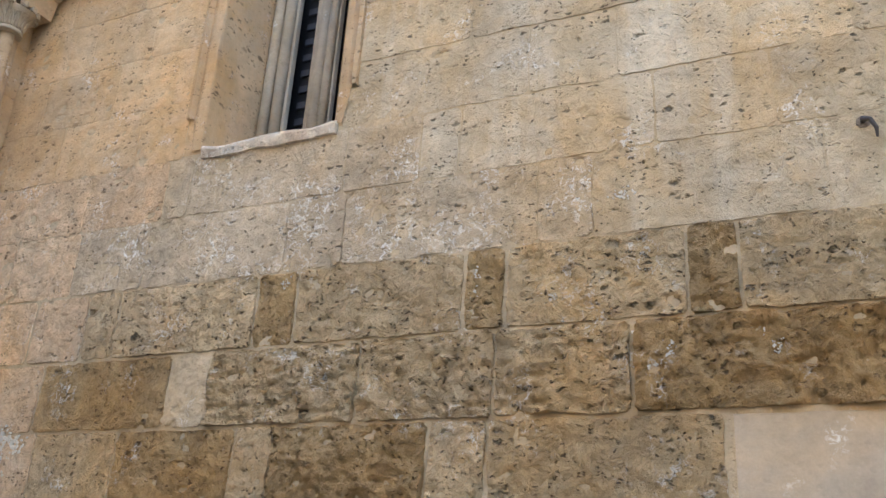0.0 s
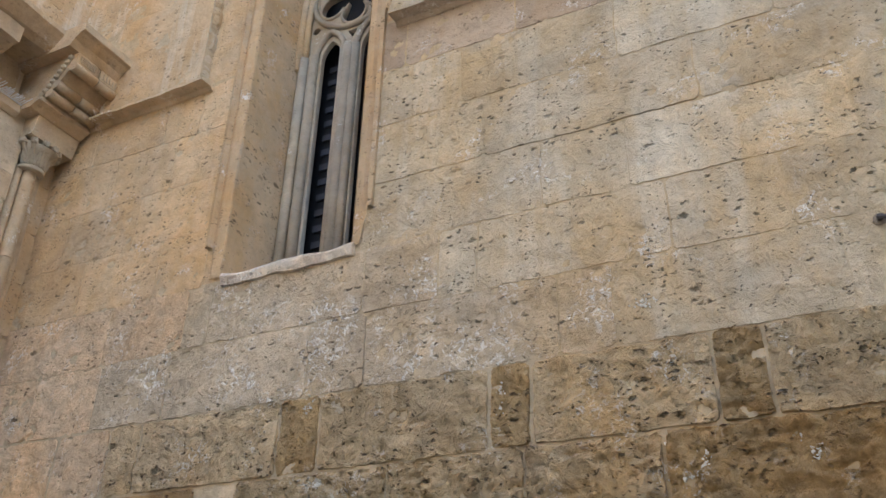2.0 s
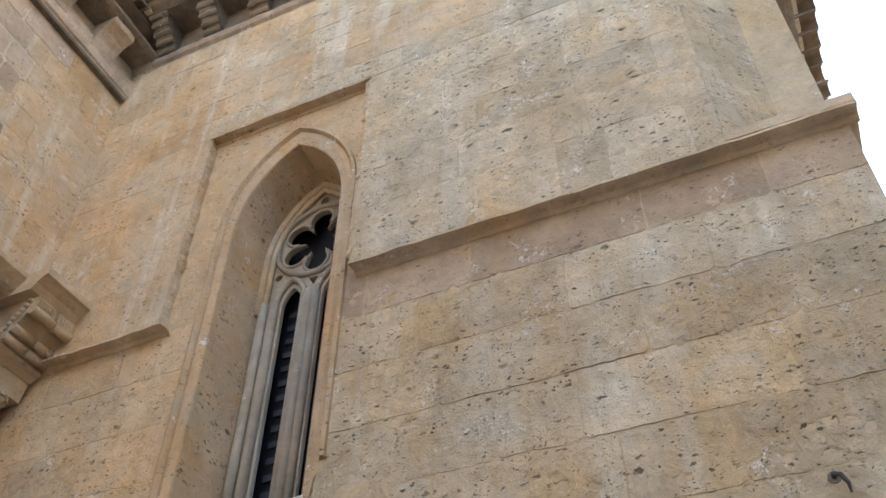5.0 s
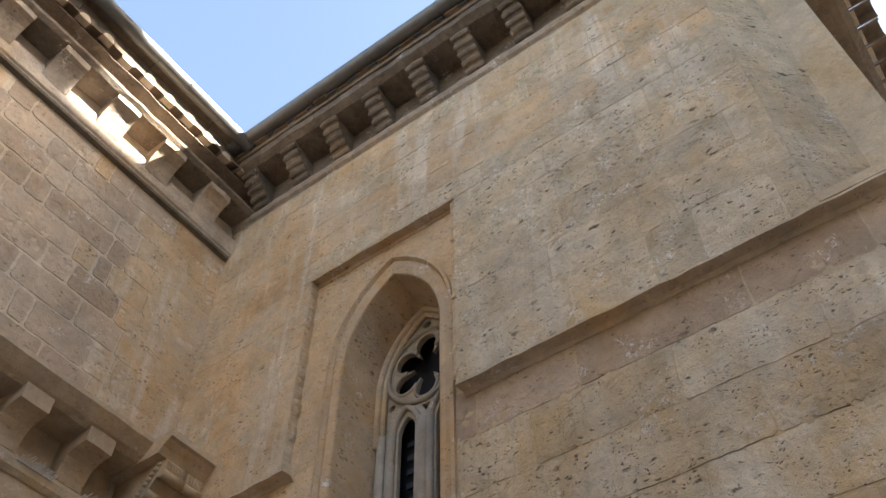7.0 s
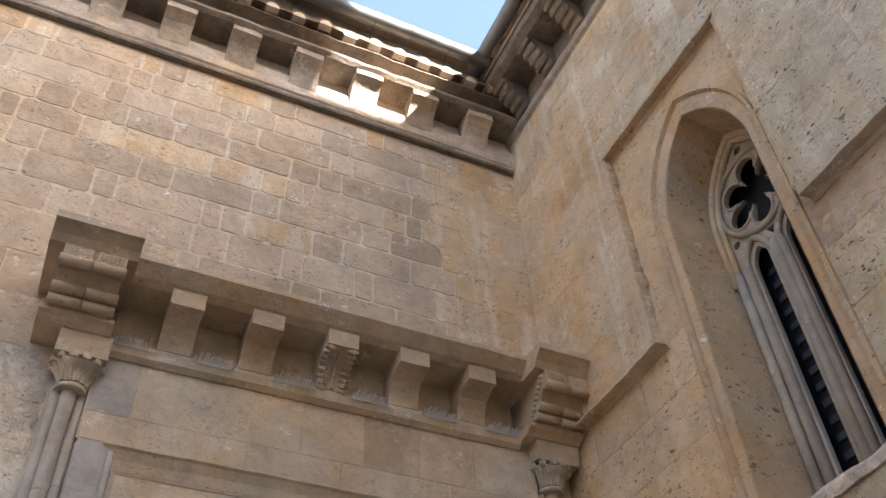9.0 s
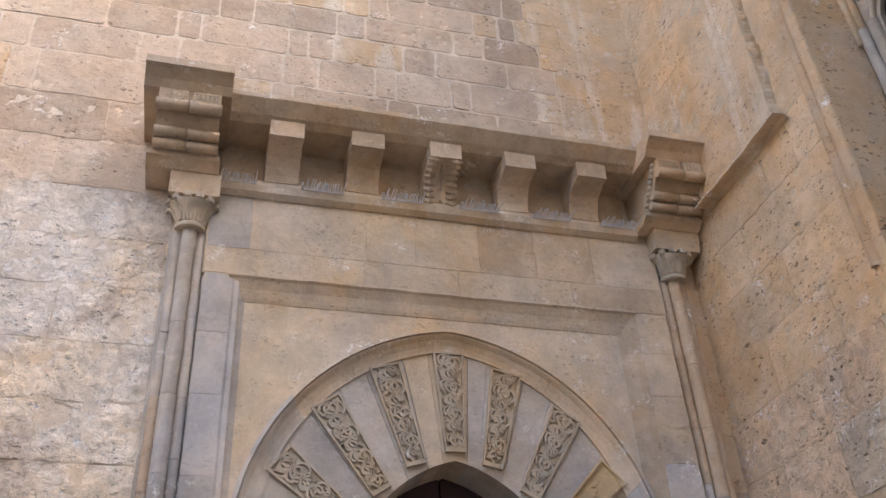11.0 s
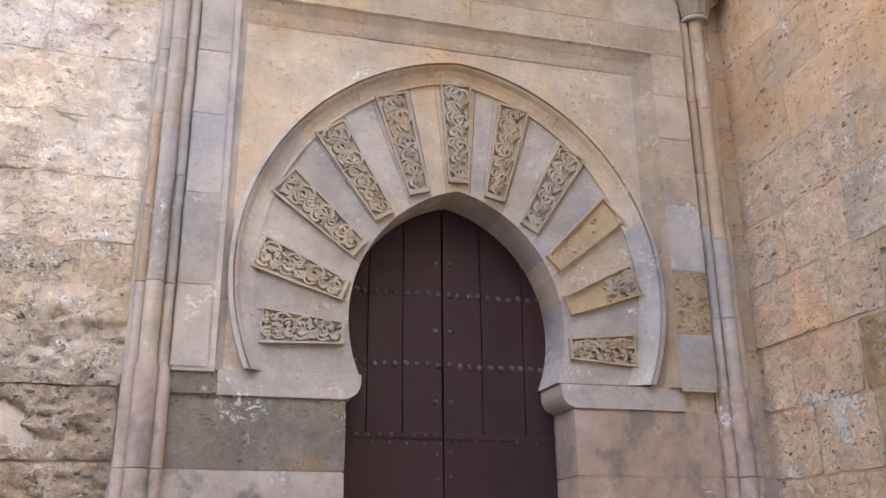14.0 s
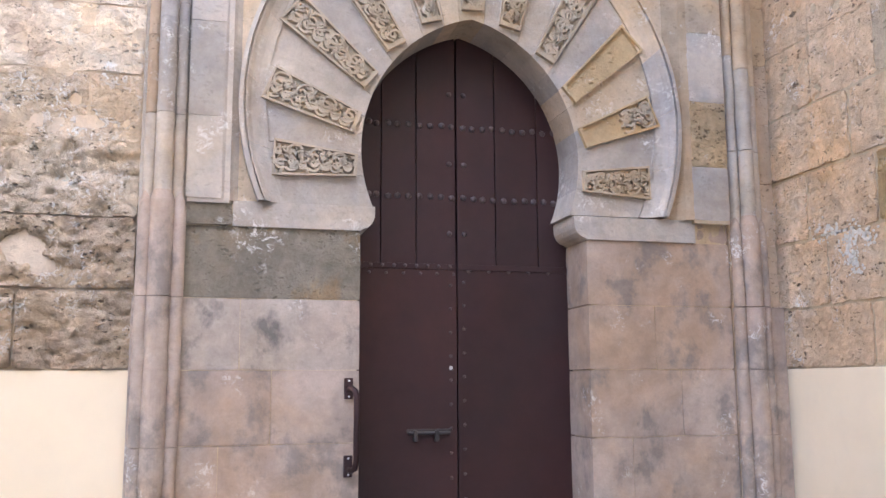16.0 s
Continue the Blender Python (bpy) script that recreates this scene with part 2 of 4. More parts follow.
def solid(bm, at, outline, n0, n1):
    """A flat outline of (u, z), given depth from n0 to n1."""
    back = [bm.verts.new(at(u, z, n0)) for u, z in outline]
    front = [bm.verts.new(at(u, z, n1)) for u, z in outline]
    k = len(outline)
    for i in range(k):
        bm.faces.new((back[i], back[(i + 1) % k], front[(i + 1) % k], front[i]))
    caps = [bm.faces.new(front), bm.faces.new(back[::-1])]
    if k > 4:
        for face in caps:
            face.normal_update()
        bmesh.ops.triangulate(bm, faces=caps)
    return bm


def rect(at, u0, u1, z0, z1, n0, n1, bevel=0.0, bm=None):
    own = bm or bmesh.new()
    solid(own, at, [(u0, z0), (u1, z0), (u1, z1), (u0, z1)], n0, n1)
    if bevel:
        bmesh.ops.bevel(own, geom=own.edges[:], offset=bevel, segments=2, affect='EDGES', profile=0.6)
    return own


def run(at, profile, u0, u1, bm=None, cuts=1, wear=0.0):
    """A moulding along u: its section is a closed list of (n, z)."""
    own = bm or bmesh.new()
    rings = []
    for c in range(cuts + 1):
        u = u0 + (u1 - u0) * c / cuts
        rings.append([own.verts.new(at(u, z + wear * noise.noise((u * 6, z * 5, n * 9)), n + wear * noise.noise((u * 7, n * 5, z * 5 + 9)))) for n, z in profile])
    k = len(profile)
    for a, b in zip(rings, rings[1:]):
        for i in range(k):
            own.faces.new((a[i], a[(i + 1) % k], b[(i + 1) % k], b[i]))
    caps = [own.faces.new(rings[0][::-1]), own.faces.new(rings[-1])]
    if k > 4:
        for face in caps:
            face.normal_update()
        bmesh.ops.triangulate(own, faces=caps)
    return own


def tube(bm, points, radius, sides=8):
    rings = []
    for i, p in enumerate(points):
        way = (points[min(i + 1, len(points) - 1)] - points[max(i - 1, 0)]).normalized()
        side = way.cross(Vector((0.31, 0.17, 0.93))).normalized()
        up = way.cross(side)
        r = radius[i] if isinstance(radius, list) else radius
        rings.append([bm.verts.new(p + (side * math.cos(a) + up * math.sin(a)) * r) for a in (2 * math.pi * k / sides for k in range(sides))])
    for a, b in zip(rings, rings[1:]):
        for k in range(sides):
            bm.faces.new((a[k], a[(k + 1) % sides], b[(k + 1) % sides], b[k]))
    bm.faces.new(rings[0][::-1])
    bm.faces.new(rings[-1])
    return bm


def relief(u, z, n, rough):
    """Height of a weathered face: swells, tooling, crumbs and sharp little ledges."""
    h = 0.22 + noise.noise((u * 7, z * 7, n * 3)) + 0.6 * noise.noise((u * 16, z * 19, 7)) + 0.5 * noise.noise((u * 34, z * 40, 2))
    if rough > 0.012:
        h += 0.5 * noise.noise((u * 70, z * 84, 5)) - 0.7 * max(0.0, noise.noise((u * 11, z * 24, 4)) - 0.12) * 2
    return rough * h


def cavity(u, z, caves, depth):
    """Hollows where soft shells have weathered out, in flocks."""
    flock = noise.noise((u * 1.7, z * 2.3, 11.0)) + 0.45 * noise.noise((u * 5, z * 6, 13.0)) + caves
    if flock < 0.3:
        return 0.0
    spot = (u * 12 + 0.5 * noise.noise((u * 14, z * 14, 3)), z * 16 + 0.5 * noise.noise((u * 14, z * 14, 8)), 0.5)
    near, cells = noise.voronoi(spot)
    if noise.cell((cells[0].x * 3.1, cells[0].y * 3.7, 2.0)) < 0.55 - flock:
        return 0.0
    return -depth * max(0.0, min(1.0, (0.36 - near[0]) * 6))


HOLLOWS_A = [(4.26, 3.81, 0.032), (4.40, 3.65, 0.017), (4.80, 3.49, 0.015), (3.20, 4.66, 0.020), (4.48, 3.40, 0.020), (5.00, 3.33, 0.016), (5.36, 3.54, 0.018), (5.11, 3.51, 0.020), (5.25, 4.05, 0.016), (5.25, 4.76, 0.025), (5.08, 4.94, 0.016), (5.44, 4.55, 0.018), (3.54, 6.80, 0.020), (3.18, 4.66, 0.018), (3.43, 4.59, 0.018), (3.15, 8.38, 0.030), (3.55, 6.80, 0.025), (4.37, 6.74, 0.040), (4.50, 6.74, 0.035), (5.85, 6.10, 0.050), (4.61, 2.86, 0.035), (0.72, 3.72, 0.030), (0.48, 4.96, 0.018), (0.58, 8.27, 0.020), (4.95, 6.79, 0.030), (4.51, 6.38, 0.030), (4.60, 6.23, 0.025), (4.61, 6.14, 0.030), (3.94, 6.18, 0.025), (3.43, 6.61, 0.030)]
HOLLOWS_B = [(-4.40, 3.88, 0.085), (-4.34, 2.53, 0.030), (-4.13, 4.52, 0.035), (-4.12, 4.73, 0.020), (-4.20, 4.66, 0.016), (-4.16, 4.60, 0.014), (-4.59, 4.35, 0.020), (-4.46, 2.23, 0.120), (-4.36, 2.15, 0.070), (-4.09, 2.18, 0.040), (-4.64, 4.34, 0.030), (-4.36, 3.57, 0.030), (-4.25, 2.78, 0.045)]


def hollow(at, u, z):
    """Single deep holes, where pegs or soft stone have gone."""
    deep = 0.0
    for a, b, r in HOLLOWS_A if at is on_a else HOLLOWS_B if at is on_b else ():
        if abs(u - a) < 2 * r and abs(z - b) < 2 * r:
            d = math.hypot(u - a, (z - b) * 1.25) / r + 0.35 * noise.noise((u * 30, z * 30, 4))
            deep = min(deep, -min(0.055, 0.8 * r) * max(0.0, min(1.0, (1.15 - d) * 2.2)))
    return deep


def block(parent, material, at, u0, u1, z0, z1, n0, n1, rough=0.004, cell=0.09, gap=0.006, sink=0.010, name="stone", stray=0.007, caves=None):
    """One ashlar with an uneven face, worn arrises and slightly wandering joints."""
    nu, nz = max(2, round((u1 - u0) / cell)), max(2, round((z1 - z0) / cell))
    du, dz = (u1 - u0 - 2 * gap) / nu, (z1 - z0 - 2 * gap) / nz
    verts, faces = [], []
    tilt_u, tilt_z = 0.004 * noise.noise((u0 * 9, z0 * 9, 1)), 0.005 * noise.noise((u0 * 9, z0 * 9, 5))
    for j in range(nz + 1):
        for i in range(nu + 1):
            u, z = u0 + gap + i * du, z0 + gap + j * dz
            rim_u, rim_z = i in (0, nu), j in (0, nz)
            wander = stray * (noise.noise((u * 5, z * 5, 3.1)) + 0.6 * noise.noise((u * 21, z * 21, 6.1)))
            n = n1 + relief(u, z, n1, rough)
            if caves is not None:
                n += cavity(u, z, caves, 0.030) + hollow(at, u, z) + tilt_u * (2 * i / nu - 1) + tilt_z * (2 * j / nz - 1)
            if rim_u or rim_z:
                n -= sink * (0.7 + 0.6 * noise.noise((u * 9, z * 9, 1)))
            if rim_u and rim_z:
                u += (1 if i == 0 else -1) * stray
                z += (1 if j == 0 else -1) * stray
            verts.append(at(u + (wander if rim_u else 0), z + (wander if rim_z else 0), n))
    w = nu + 1
    for j in range(nz):
        for i in range(nu):
            faces.append((j * w + i, j * w + i + 1, (j + 1) * w + i + 1, (j + 1) * w + i))
    loop = [i for i in range(w)] + [j * w + nu for j in range(1, nz + 1)] + [nz * w + i for i in range(nu - 1, -1, -1)] + [j * w for j in range(nz - 1, 0, -1)]
    first, size = len(verts), len(loop)
    verts += [verts[k].copy() for k in loop] + [verts[k] + (at(0, 0, n0) - at(0, 0, n1 - sink)) for k in loop]
    for k in range(size):
        l = (k + 1) % size
        faces.append((first + l, first + k, first + size + k, first + size + l))
    me = bpy.data.meshes.new(name)
    me.from_pydata(verts, [], faces)
    if (at(1, 0, 0) - at(0, 0, 0)).cross(at(0, 1, 0) - at(0, 0, 0)).dot(at(0, 0, 1) - at(0, 0, 0)) < 0:
        me.flip_normals()
    if rough > 0.006 or caves is not None:
        for face in me.polygons[:nu * nz]:
            face.use_smooth = True
    return link(name, me, material, parent)


def laid(rnd, start, end, long=(0.55, 1.0), short=(0.2, 0.34)):
    """Joints of one course, stretchers and headers mixed."""
    cuts, u, last = [start], start, rnd.random() < 0.5
    while True:
        last = not last if rnd.random() < 0.75 else last
        u += rnd.uniform(*(short if last else long))
        if u > end - 0.16:
            break
        cuts.append(u)
    return cuts + [end]


# ---- ground, and unseen walls added to block sun and sky ----
bm = bmesh.new()
rect(lambda u, z, n: Vector((u, z, n)), -60, 60, -60, 60, -0.4, 0, 0, bm)
tagged(part("ground", bm, PAVING), "grey stone street paving below the walls", "ground", kind="structure")
# added fronts out of view; their heights set how much sky reaches the walls
for name, at, u0, u1, top in (("facade_west", lambda u, z, n: Vector((-15 + n, u, z)), -30, 14, 10.5),
                              ("facade_south", lambda u, z, n: Vector((u, -17 + n, z)), -15, 14, 15.0)):
    tagged(part(name, rect(at, u0, u1, 0, top, -1.5, 0), UNSEEN_WALL), "plain unseen front added to block low sky and bounce sun", "building", kind="structure")
# unseen stepped wall, added so its shadow edges bound the sun patch
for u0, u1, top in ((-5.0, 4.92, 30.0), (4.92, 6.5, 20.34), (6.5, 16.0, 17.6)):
    tagged(part("nave_wall", rect(lambda u, z, n: Vector((u, -19.0 - n, z)), u0, u1, 0, top, -0.2, 0.2), UNSEEN_WALL),
           "plain tall unseen wall added to shape the sun patch", "building", kind="structure")

# ---- cores of the two walls ----
MORTAR_N = -0.0015
UP = 0.085    # how far the upper part of the windowed wall stands proud
WC = 2.31   # middle of the gothic window along its wall
wall_a = thing("wall_east", "weathered honey ashlar wall with gothic window", "wall", kind="structure")
bm = bmesh.new()
rect(on_a, -0.3, 6.10, 0, 3.6, -0.85, -0.001, 0, bm)
for u0, u1, z0, z1 in ((-0.3, 1.70, 3.6, 5.72), (2.79, 6.10, 3.6, 5.72), (1.70, 2.79, 3.6, 4.05)):
    rect(on_a, u0, u1, z0, z1, -0.85, MORTAR_N, 0, bm)
for u0, u1, z0, z1 in ((-0.3, 1.42, 5.72, 10.2), (2.97, 5.45, 5.72, 10.2), (1.42, 2.97, 7.82, 10.2)):
    rect(on_a, u0, u1, z0, z1, -0.85, UP + MORTAR_N, 0, bm)
rect(on_a, 1.4, 3.0, 4.0, 7.9, -0.95, -0.80, 0, bm)
rect(on_chamfer, 0.0, 0.92, 5.72, 10.2, -0.9, MORTAR_N, 0, bm)
rect(on_return, 0.3, 6.0, 5.72, 10.2, -0.9, MORTAR_N, 0, bm)
rect(on_return, 0.0, 6.0, 0.0, 5.72, -0.9, MORTAR_N - 0.02, 0, bm)
part("core", bm, MORTAR, wall_a, "pale lime mortar in the joints")

wall_b = thing("wall_north", "weathered ashlar wall around a horseshoe portal", "wall", kind="structure")
bm = bmesh.new()
rect(on_b, -9.5, -3.3, 0, 9.95, -0.9, -0.004, 0, bm)
rect(on_b, -0.8, 0.3, 0, 9.95, -0.9, -0.004, 0, bm)
rect(on_b, -3.3, -0.8, 4.4, 9.95, -0.9, -0.004, 0, bm)
rect(on_b, -3.3, -0.8, 0, 4.4, -0.9, -0.45, 0, bm)
part("core", bm, PALE_MORTAR, wall_b, "pale lime mortar in the joints")

# painted dado and the rendered patch beside it
dado = tagged(part("dado", rect(on_b, -9.5, -3.89, 0, 1.605, -0.01, 0.012, 0.004), CREAM), "smooth cream-painted plaster dado along the wall foot", "dado", kind="structure")
tagged(part("dado", rect(on_a, 0.0, 6.1, 0, 1.605, -0.01, 0.012, 0.004), CREAM), "smooth cream-painted plaster dado along the wall foot", "dado", kind="structure")
tagged(part("render_patch", run(on_a, [(-0.01, 1.60), (0.014, 1.60), (0.015, 2.28), (0.010, 2.36), (-0.01, 2.37)], 4.83, 6.09, cuts=8, wear=0.006), CEMENT), "smooth grey-beige cement patch low on the wall", "render", kind="structure")


# ---- pointed and horseshoe curves ----
def inside(curve, x, z):
    c, w, zc, e = curve
    r2 = (w + e) ** 2
    return (x - c - e) ** 2 + (z - zc) ** 2 < r2 and (x - c + e) ** 2 + (z - zc) ** 2 < r2


def ray(curve, center, degrees):
    """Where a ray from the center leaves the curve."""
    a, lo, hi = radians(degrees), 0.0, 3.0
    for _ in range(40):
        m = (lo + hi) / 2
        lo, hi = (m, hi) if inside(curve, center[0] + m * math.cos(a), center[1] + m * math.sin(a)) else (lo, m)
    return center[0] + lo * math.cos(a), center[1] + lo * math.sin(a)


def foot(curve, center, level):
    """The ray, in degrees past 180, on which the curve comes down to that level."""
    a = 180.0
    while ray(curve, center, a)[1] > level and a < 240:
        a += 0.1
    return a


def lancet(c, w, zc, e, z0, steps=14):
    """A pointed opening as (u, z), from one foot over the apex to the other."""
    r, top = w + e, math.acos(e / (w + e))
    left = [(c + e - r * math.cos(top * k / steps), zc + r * math.sin(top * k / steps)) for k in range(steps + 1)]
    return [(c - w, z0)] + left + [(2 * c - u, z) for u, z in left[-2::-1]] + [(c + w, z0)]


def loft(at, rows, bm=None):
    """A surface through rows of (u, z, n) points."""
    own = bm or bmesh.new()
    made = [[own.verts.new(at(*p)) for p in row] for row in rows]
    for a, b in zip(made, made[1:]):
        for i in range(len(a) - 1):
            own.faces.new((a[i], a[i + 1], b[i + 1], b[i]))
    return own


def band(at, curve_rows, bm=None):
    return loft(at, [[(u, z, n) for u, z in line] for line, n in curve_rows], bm)


# ---- gothic window ----
front, mid_line = lancet(WC, 0.462, 6.55, 0.47, 4.07), lancet(WC - 0.005, 0.53, 6.58, 0.47, 4.07)
hood_line, back_line = lancet(WC - 0.01, 0.605, 6.62, 0.48, 4.30), lancet(WC, 0.445, 6.55, 0.44, 4.09)
window = thing("window_1", "tall gothic lancet window with stone tracery and dark glass", "window", kind="structure")
bm = bmesh.new()
notch = [(u, max(z, 5.72)) for u, z in lancet(WC, 0.468, 6.55, 0.47, 4.07)]
solid(bm, on_a, [(1.42, 5.72)] + notch + [(2.97, 5.72), (2.97, 7.82), (1.42, 7.82)], -0.48, -0.001)
rect(on_a, 1.70, 1.842, 4.05, 5.72, -0.48, -0.001, 0, bm)
part("panel", bm, HONEY, window, "recessed warm stone panel round the arch")
part("reveal", band(on_a, [(front, 0.002), (front, -0.03), (back_line, -0.46)]), HONEY, window, "splayed stone reveal", smooth=False)
part("hood_moulding", band(on_a, [(hood_line, -0.01), (hood_line, 0.03), (lancet(WC - 0.01, 0.58, 6.62, 0.48, 4.30), 0.036), (lancet(WC - 0.01, 0.562, 6.62, 0.48, 4.30), 0.002), (mid_line, 0.02), (lancet(WC, 0.475, 6.55, 0.47, 4.07), 0.012), (front, -0.012)]), WARM, window, "weathered hood moulding round the arch")
part("sill", run(on_a, [(-0.47, 4.0), (0.025, 4.0), (0.035, 4.05), (0.02, 4.075), (-0.47, 4.12)], 1.865, 2.80, cuts=22, wear=0.02), WASHED, window, "chipped whitish stone sill")

TC = WC


def ring_points(c, zc, r, k=20):
    return [(c + r * math.cos(2 * math.pi * i / k), zc + r * math.sin(2 * math.pi * i / k)) for i in range(k)]


def pierced(outlines, at, n0, n1):
    """A plate between n0 and n1; the first outline is its rim, the others are openings."""
    data = bpy.data.curves.new("plate", 'CURVE')
    data.dimensions, data.fill_mode, data.extrude, data.bevel_depth = '2D', 'BOTH', (n1 - n0) / 2, 0.006
    for line in outlines:
        spline = data.splines.new('POLY')
        spline.points.add(len(line) - 1)
        for p, (u, z) in zip(spline.points, line):
            p.co = (u, z, 0, 1)
        spline.use_cyclic_u = True
    ob = bpy.data.objects.new("plate", data)
    scene.collection.objects.link(ob)
    me = bpy.data.meshes.new_from_object(ob.evaluated_get(bpy.context.evaluated_depsgraph_get()))
    bpy.data.objects.remove(ob)
    for v in me.vertices:
        v.co = at(v.co.x, v.co.y, (n0 + n1) / 2 + v.co.z)
    return me


LIGHTS = (TC - 0.175, TC + 0.175)
light_l, light_r = (lancet(c, 0.088, 6.08, 0.12, 4.12, 6) for c in LIGHTS)
ROSE = 6.70
PETALS = [(TC + 0.228 * math.cos(a), ROSE + 0.228 * math.sin(a)) for a in (math.pi / 6 + math.pi / 3 * k for k in range(6))]


def sexfoil(lobe, core, steps=72):
    """Six lobes that open into one eye."""
    line = []
    for i in range(steps):
        a, far = 2 * math.pi * i / steps, core
        for k in range(6):
            b = a - math.pi / 6 - math.pi / 3 * k
            if abs(0.228 * math.sin(b)) < lobe and math.cos(b) > 0:
                far = max(far, 0.228 * math.cos(b) + math.sqrt(lobe ** 2 - (0.228 * math.sin(b)) ** 2))
        line.append((TC + far * math.cos(a), ROSE + far * math.sin(a)))
    return line


foils = [sexfoil(0.106, 0.15)]
spandrels = [[(TC - 0.05, 6.30), (TC + 0.05, 6.30), (TC, 6.20)], ring_points(TC - 0.335, 6.40, 0.04, 8), ring_points(TC + 0.335, 6.40, 0.04, 8), ring_points(TC, 7.16, 0.045, 8)]
plate = pierced([lancet(TC, 0.445, 6.55, 0.44, 4.09), light_l, light_r] + foils + spandrels, on_a, -0.505, -0.47)
link("tracery", plate, TRACERY, window, "grey carved stone tracery with a rosette")
for name, u, r, n in (("jamb_shaft", TC - 0.40, 0.038, -0.44), ("jamb_shaft", TC + 0.40, 0.038, -0.44), ("jamb_shaft", TC - 0.315, 0.042, -0.455), ("jamb_shaft", TC + 0.315, 0.042, -0.455),
                      ("mullion", TC - 0.048, 0.036, -0.455), ("mullion", TC + 0.048, 0.036, -0.455), ("mullion", TC, 0.042, -0.435)):
    part(name, tube(bmesh.new(), [on_a(u, z, n) for z in (4.09, 5.0, 6.12)], r, 10), TRACERY, window, smooth=True)
for r, thick, n in ((0.372, 0.024, -0.452), (0.342, 0.012, -0.468)):
    loop = ring_points(TC, ROSE, r, 32)
    part("rose_ring", tube(bmesh.new(), [on_a(u, z, n) for u, z in loop + loop[:1]], thick, 8), TRACERY, window, smooth=True)
for u0, z0 in PETALS:
    away = math.atan2(z0 - ROSE, u0 - TC)
    loop = [(u0 + 0.11 * math.cos(away + a), z0 + 0.11 * math.sin(away + a)) for a in (-2.2 + 4.4 * i / 14 for i in range(15))]
    part("foil", tube(bmesh.new(), [on_a(u, z, -0.462) for u, z in loop], 0.015, 6), TRACERY, window, smooth=True)
for c in LIGHTS:
    part("lancet_head", tube(bmesh.new(), [on_a(u, z, -0.45) for u, z in lancet(c, 0.125, 6.10, 0.13, 5.8, 8)], 0.026, 8), TRACERY, window, smooth=True)
for w, r, n in ((0.395, 0.026, -0.44), (0.435, 0.03, -0.415)):
    part("arch_moulding", tube(bmesh.new(), [on_a(u, z, n) for u, z in lancet(TC, w, 6.55, 0.44, 6.0)], r, 8), BEIGE, window, smooth=True)
part("glass", rect(on_a, TC - 0.46, TC + 0.46, 4.05, 7.35, -0.63, -0.62), GLASS, window, "dark leaded glass")
for c in LIGHTS:
    for k in range(16):
        z = 4.15 + k * 0.128
        part("glazing_bar", rect(on_a, c - 0.10, c + 0.10, z, z + 0.05, -0.618, -0.60), CAME, window)

# ---- string courses of the windowed wall ----
DRIP = [(-0.005, 5.635), (0.012, 5.64), (0.03, 5.665), (0.09, 5.662), (0.122, 5.656), (0.124, 5.672), (0.112, 5.684), (UP - 0.01, 5.70), (-0.005, 5.745)]
SOFFIT = [(-0.02, 7.775), (0.006, 7.775), (0.02, 7.80), (0.06, 7.797), (UP + 0.012, 7.80), (UP + 0.014, 7.83), (UP - 0.02, 7.85), (-0.02, 7.85)]
strings = thing("string_course", "worn stone drip moulding that steps round the window", "moulding", kind="structure")
for u0, u1, section in ((0.03, 1.485, DRIP), (2.985, 6.16, DRIP), (1.40, 2.985, SOFFIT)):
    part("drip", run(on_a, section, u0, u1, cuts=round((u1 - u0) / 0.035), wear=0.010), BEIGE if section == DRIP else WARM, strings)
# crumbled arris of the proud wall beside the window
for u0, z0, z1 in ((1.41, 5.76, 7.76), (2.972, 5.76, 7.80)):
    bm, steps = bmesh.new(), 90
    rows = []
    for k in range(steps + 1):
        z = z0 + (z1 - z0) * k / steps
        wide = 0.022 + 0.022 * noise.noise((z * 9, u0, 2)) + 0.016 * noise.noise((z * 31, u0, 4))
        deep = UP - 0.006 + 0.02 * noise.noise((z * 13, u0, 7))
        rows.append([(u0 - 0.03, z, deep), (u0 + wide * 0.4, z, deep + 0.004), (u0 + wide, z, deep - 0.035), (u0 + wide * 0.8, z, -0.01)])
    part("arris", loft(on_a, rows, bm), WARM, strings, "crumbling edge of the upper wall")
bm = bmesh.new()
solid(bm, lambda u, z, n: Vector((u, z, n)), [(-0.115, -5.45), (-0.115, -6.16), (0.7, -6.16), (0.55, -6.05), (-0.05, -5.45)], 5.69, 5.76)
part("corner_ledge", bm, BEIGE, strings)


# ---- portal ----
XC = -2.02
OUTER, RING, INNER = (-2.048, 1.348, 3.104, 0.15), (-2.048, 1.198, 3.105, 0.165), (-2.035, 0.668, 2.865, 0.20)
HUB, SPRING = (XC, 2.72), 2.52
portal = thing("portal", "moorish horseshoe portal of grey and beige carved limestone", "portal")


def arc(curve, a0, a1, k):
    return [ray(curve, HUB, a0 + (a1 - a0) * i / k) for i in range(k + 1)]


def ends(curve):
    a = foot(curve, HUB, SPRING)
    return a, 180 - a


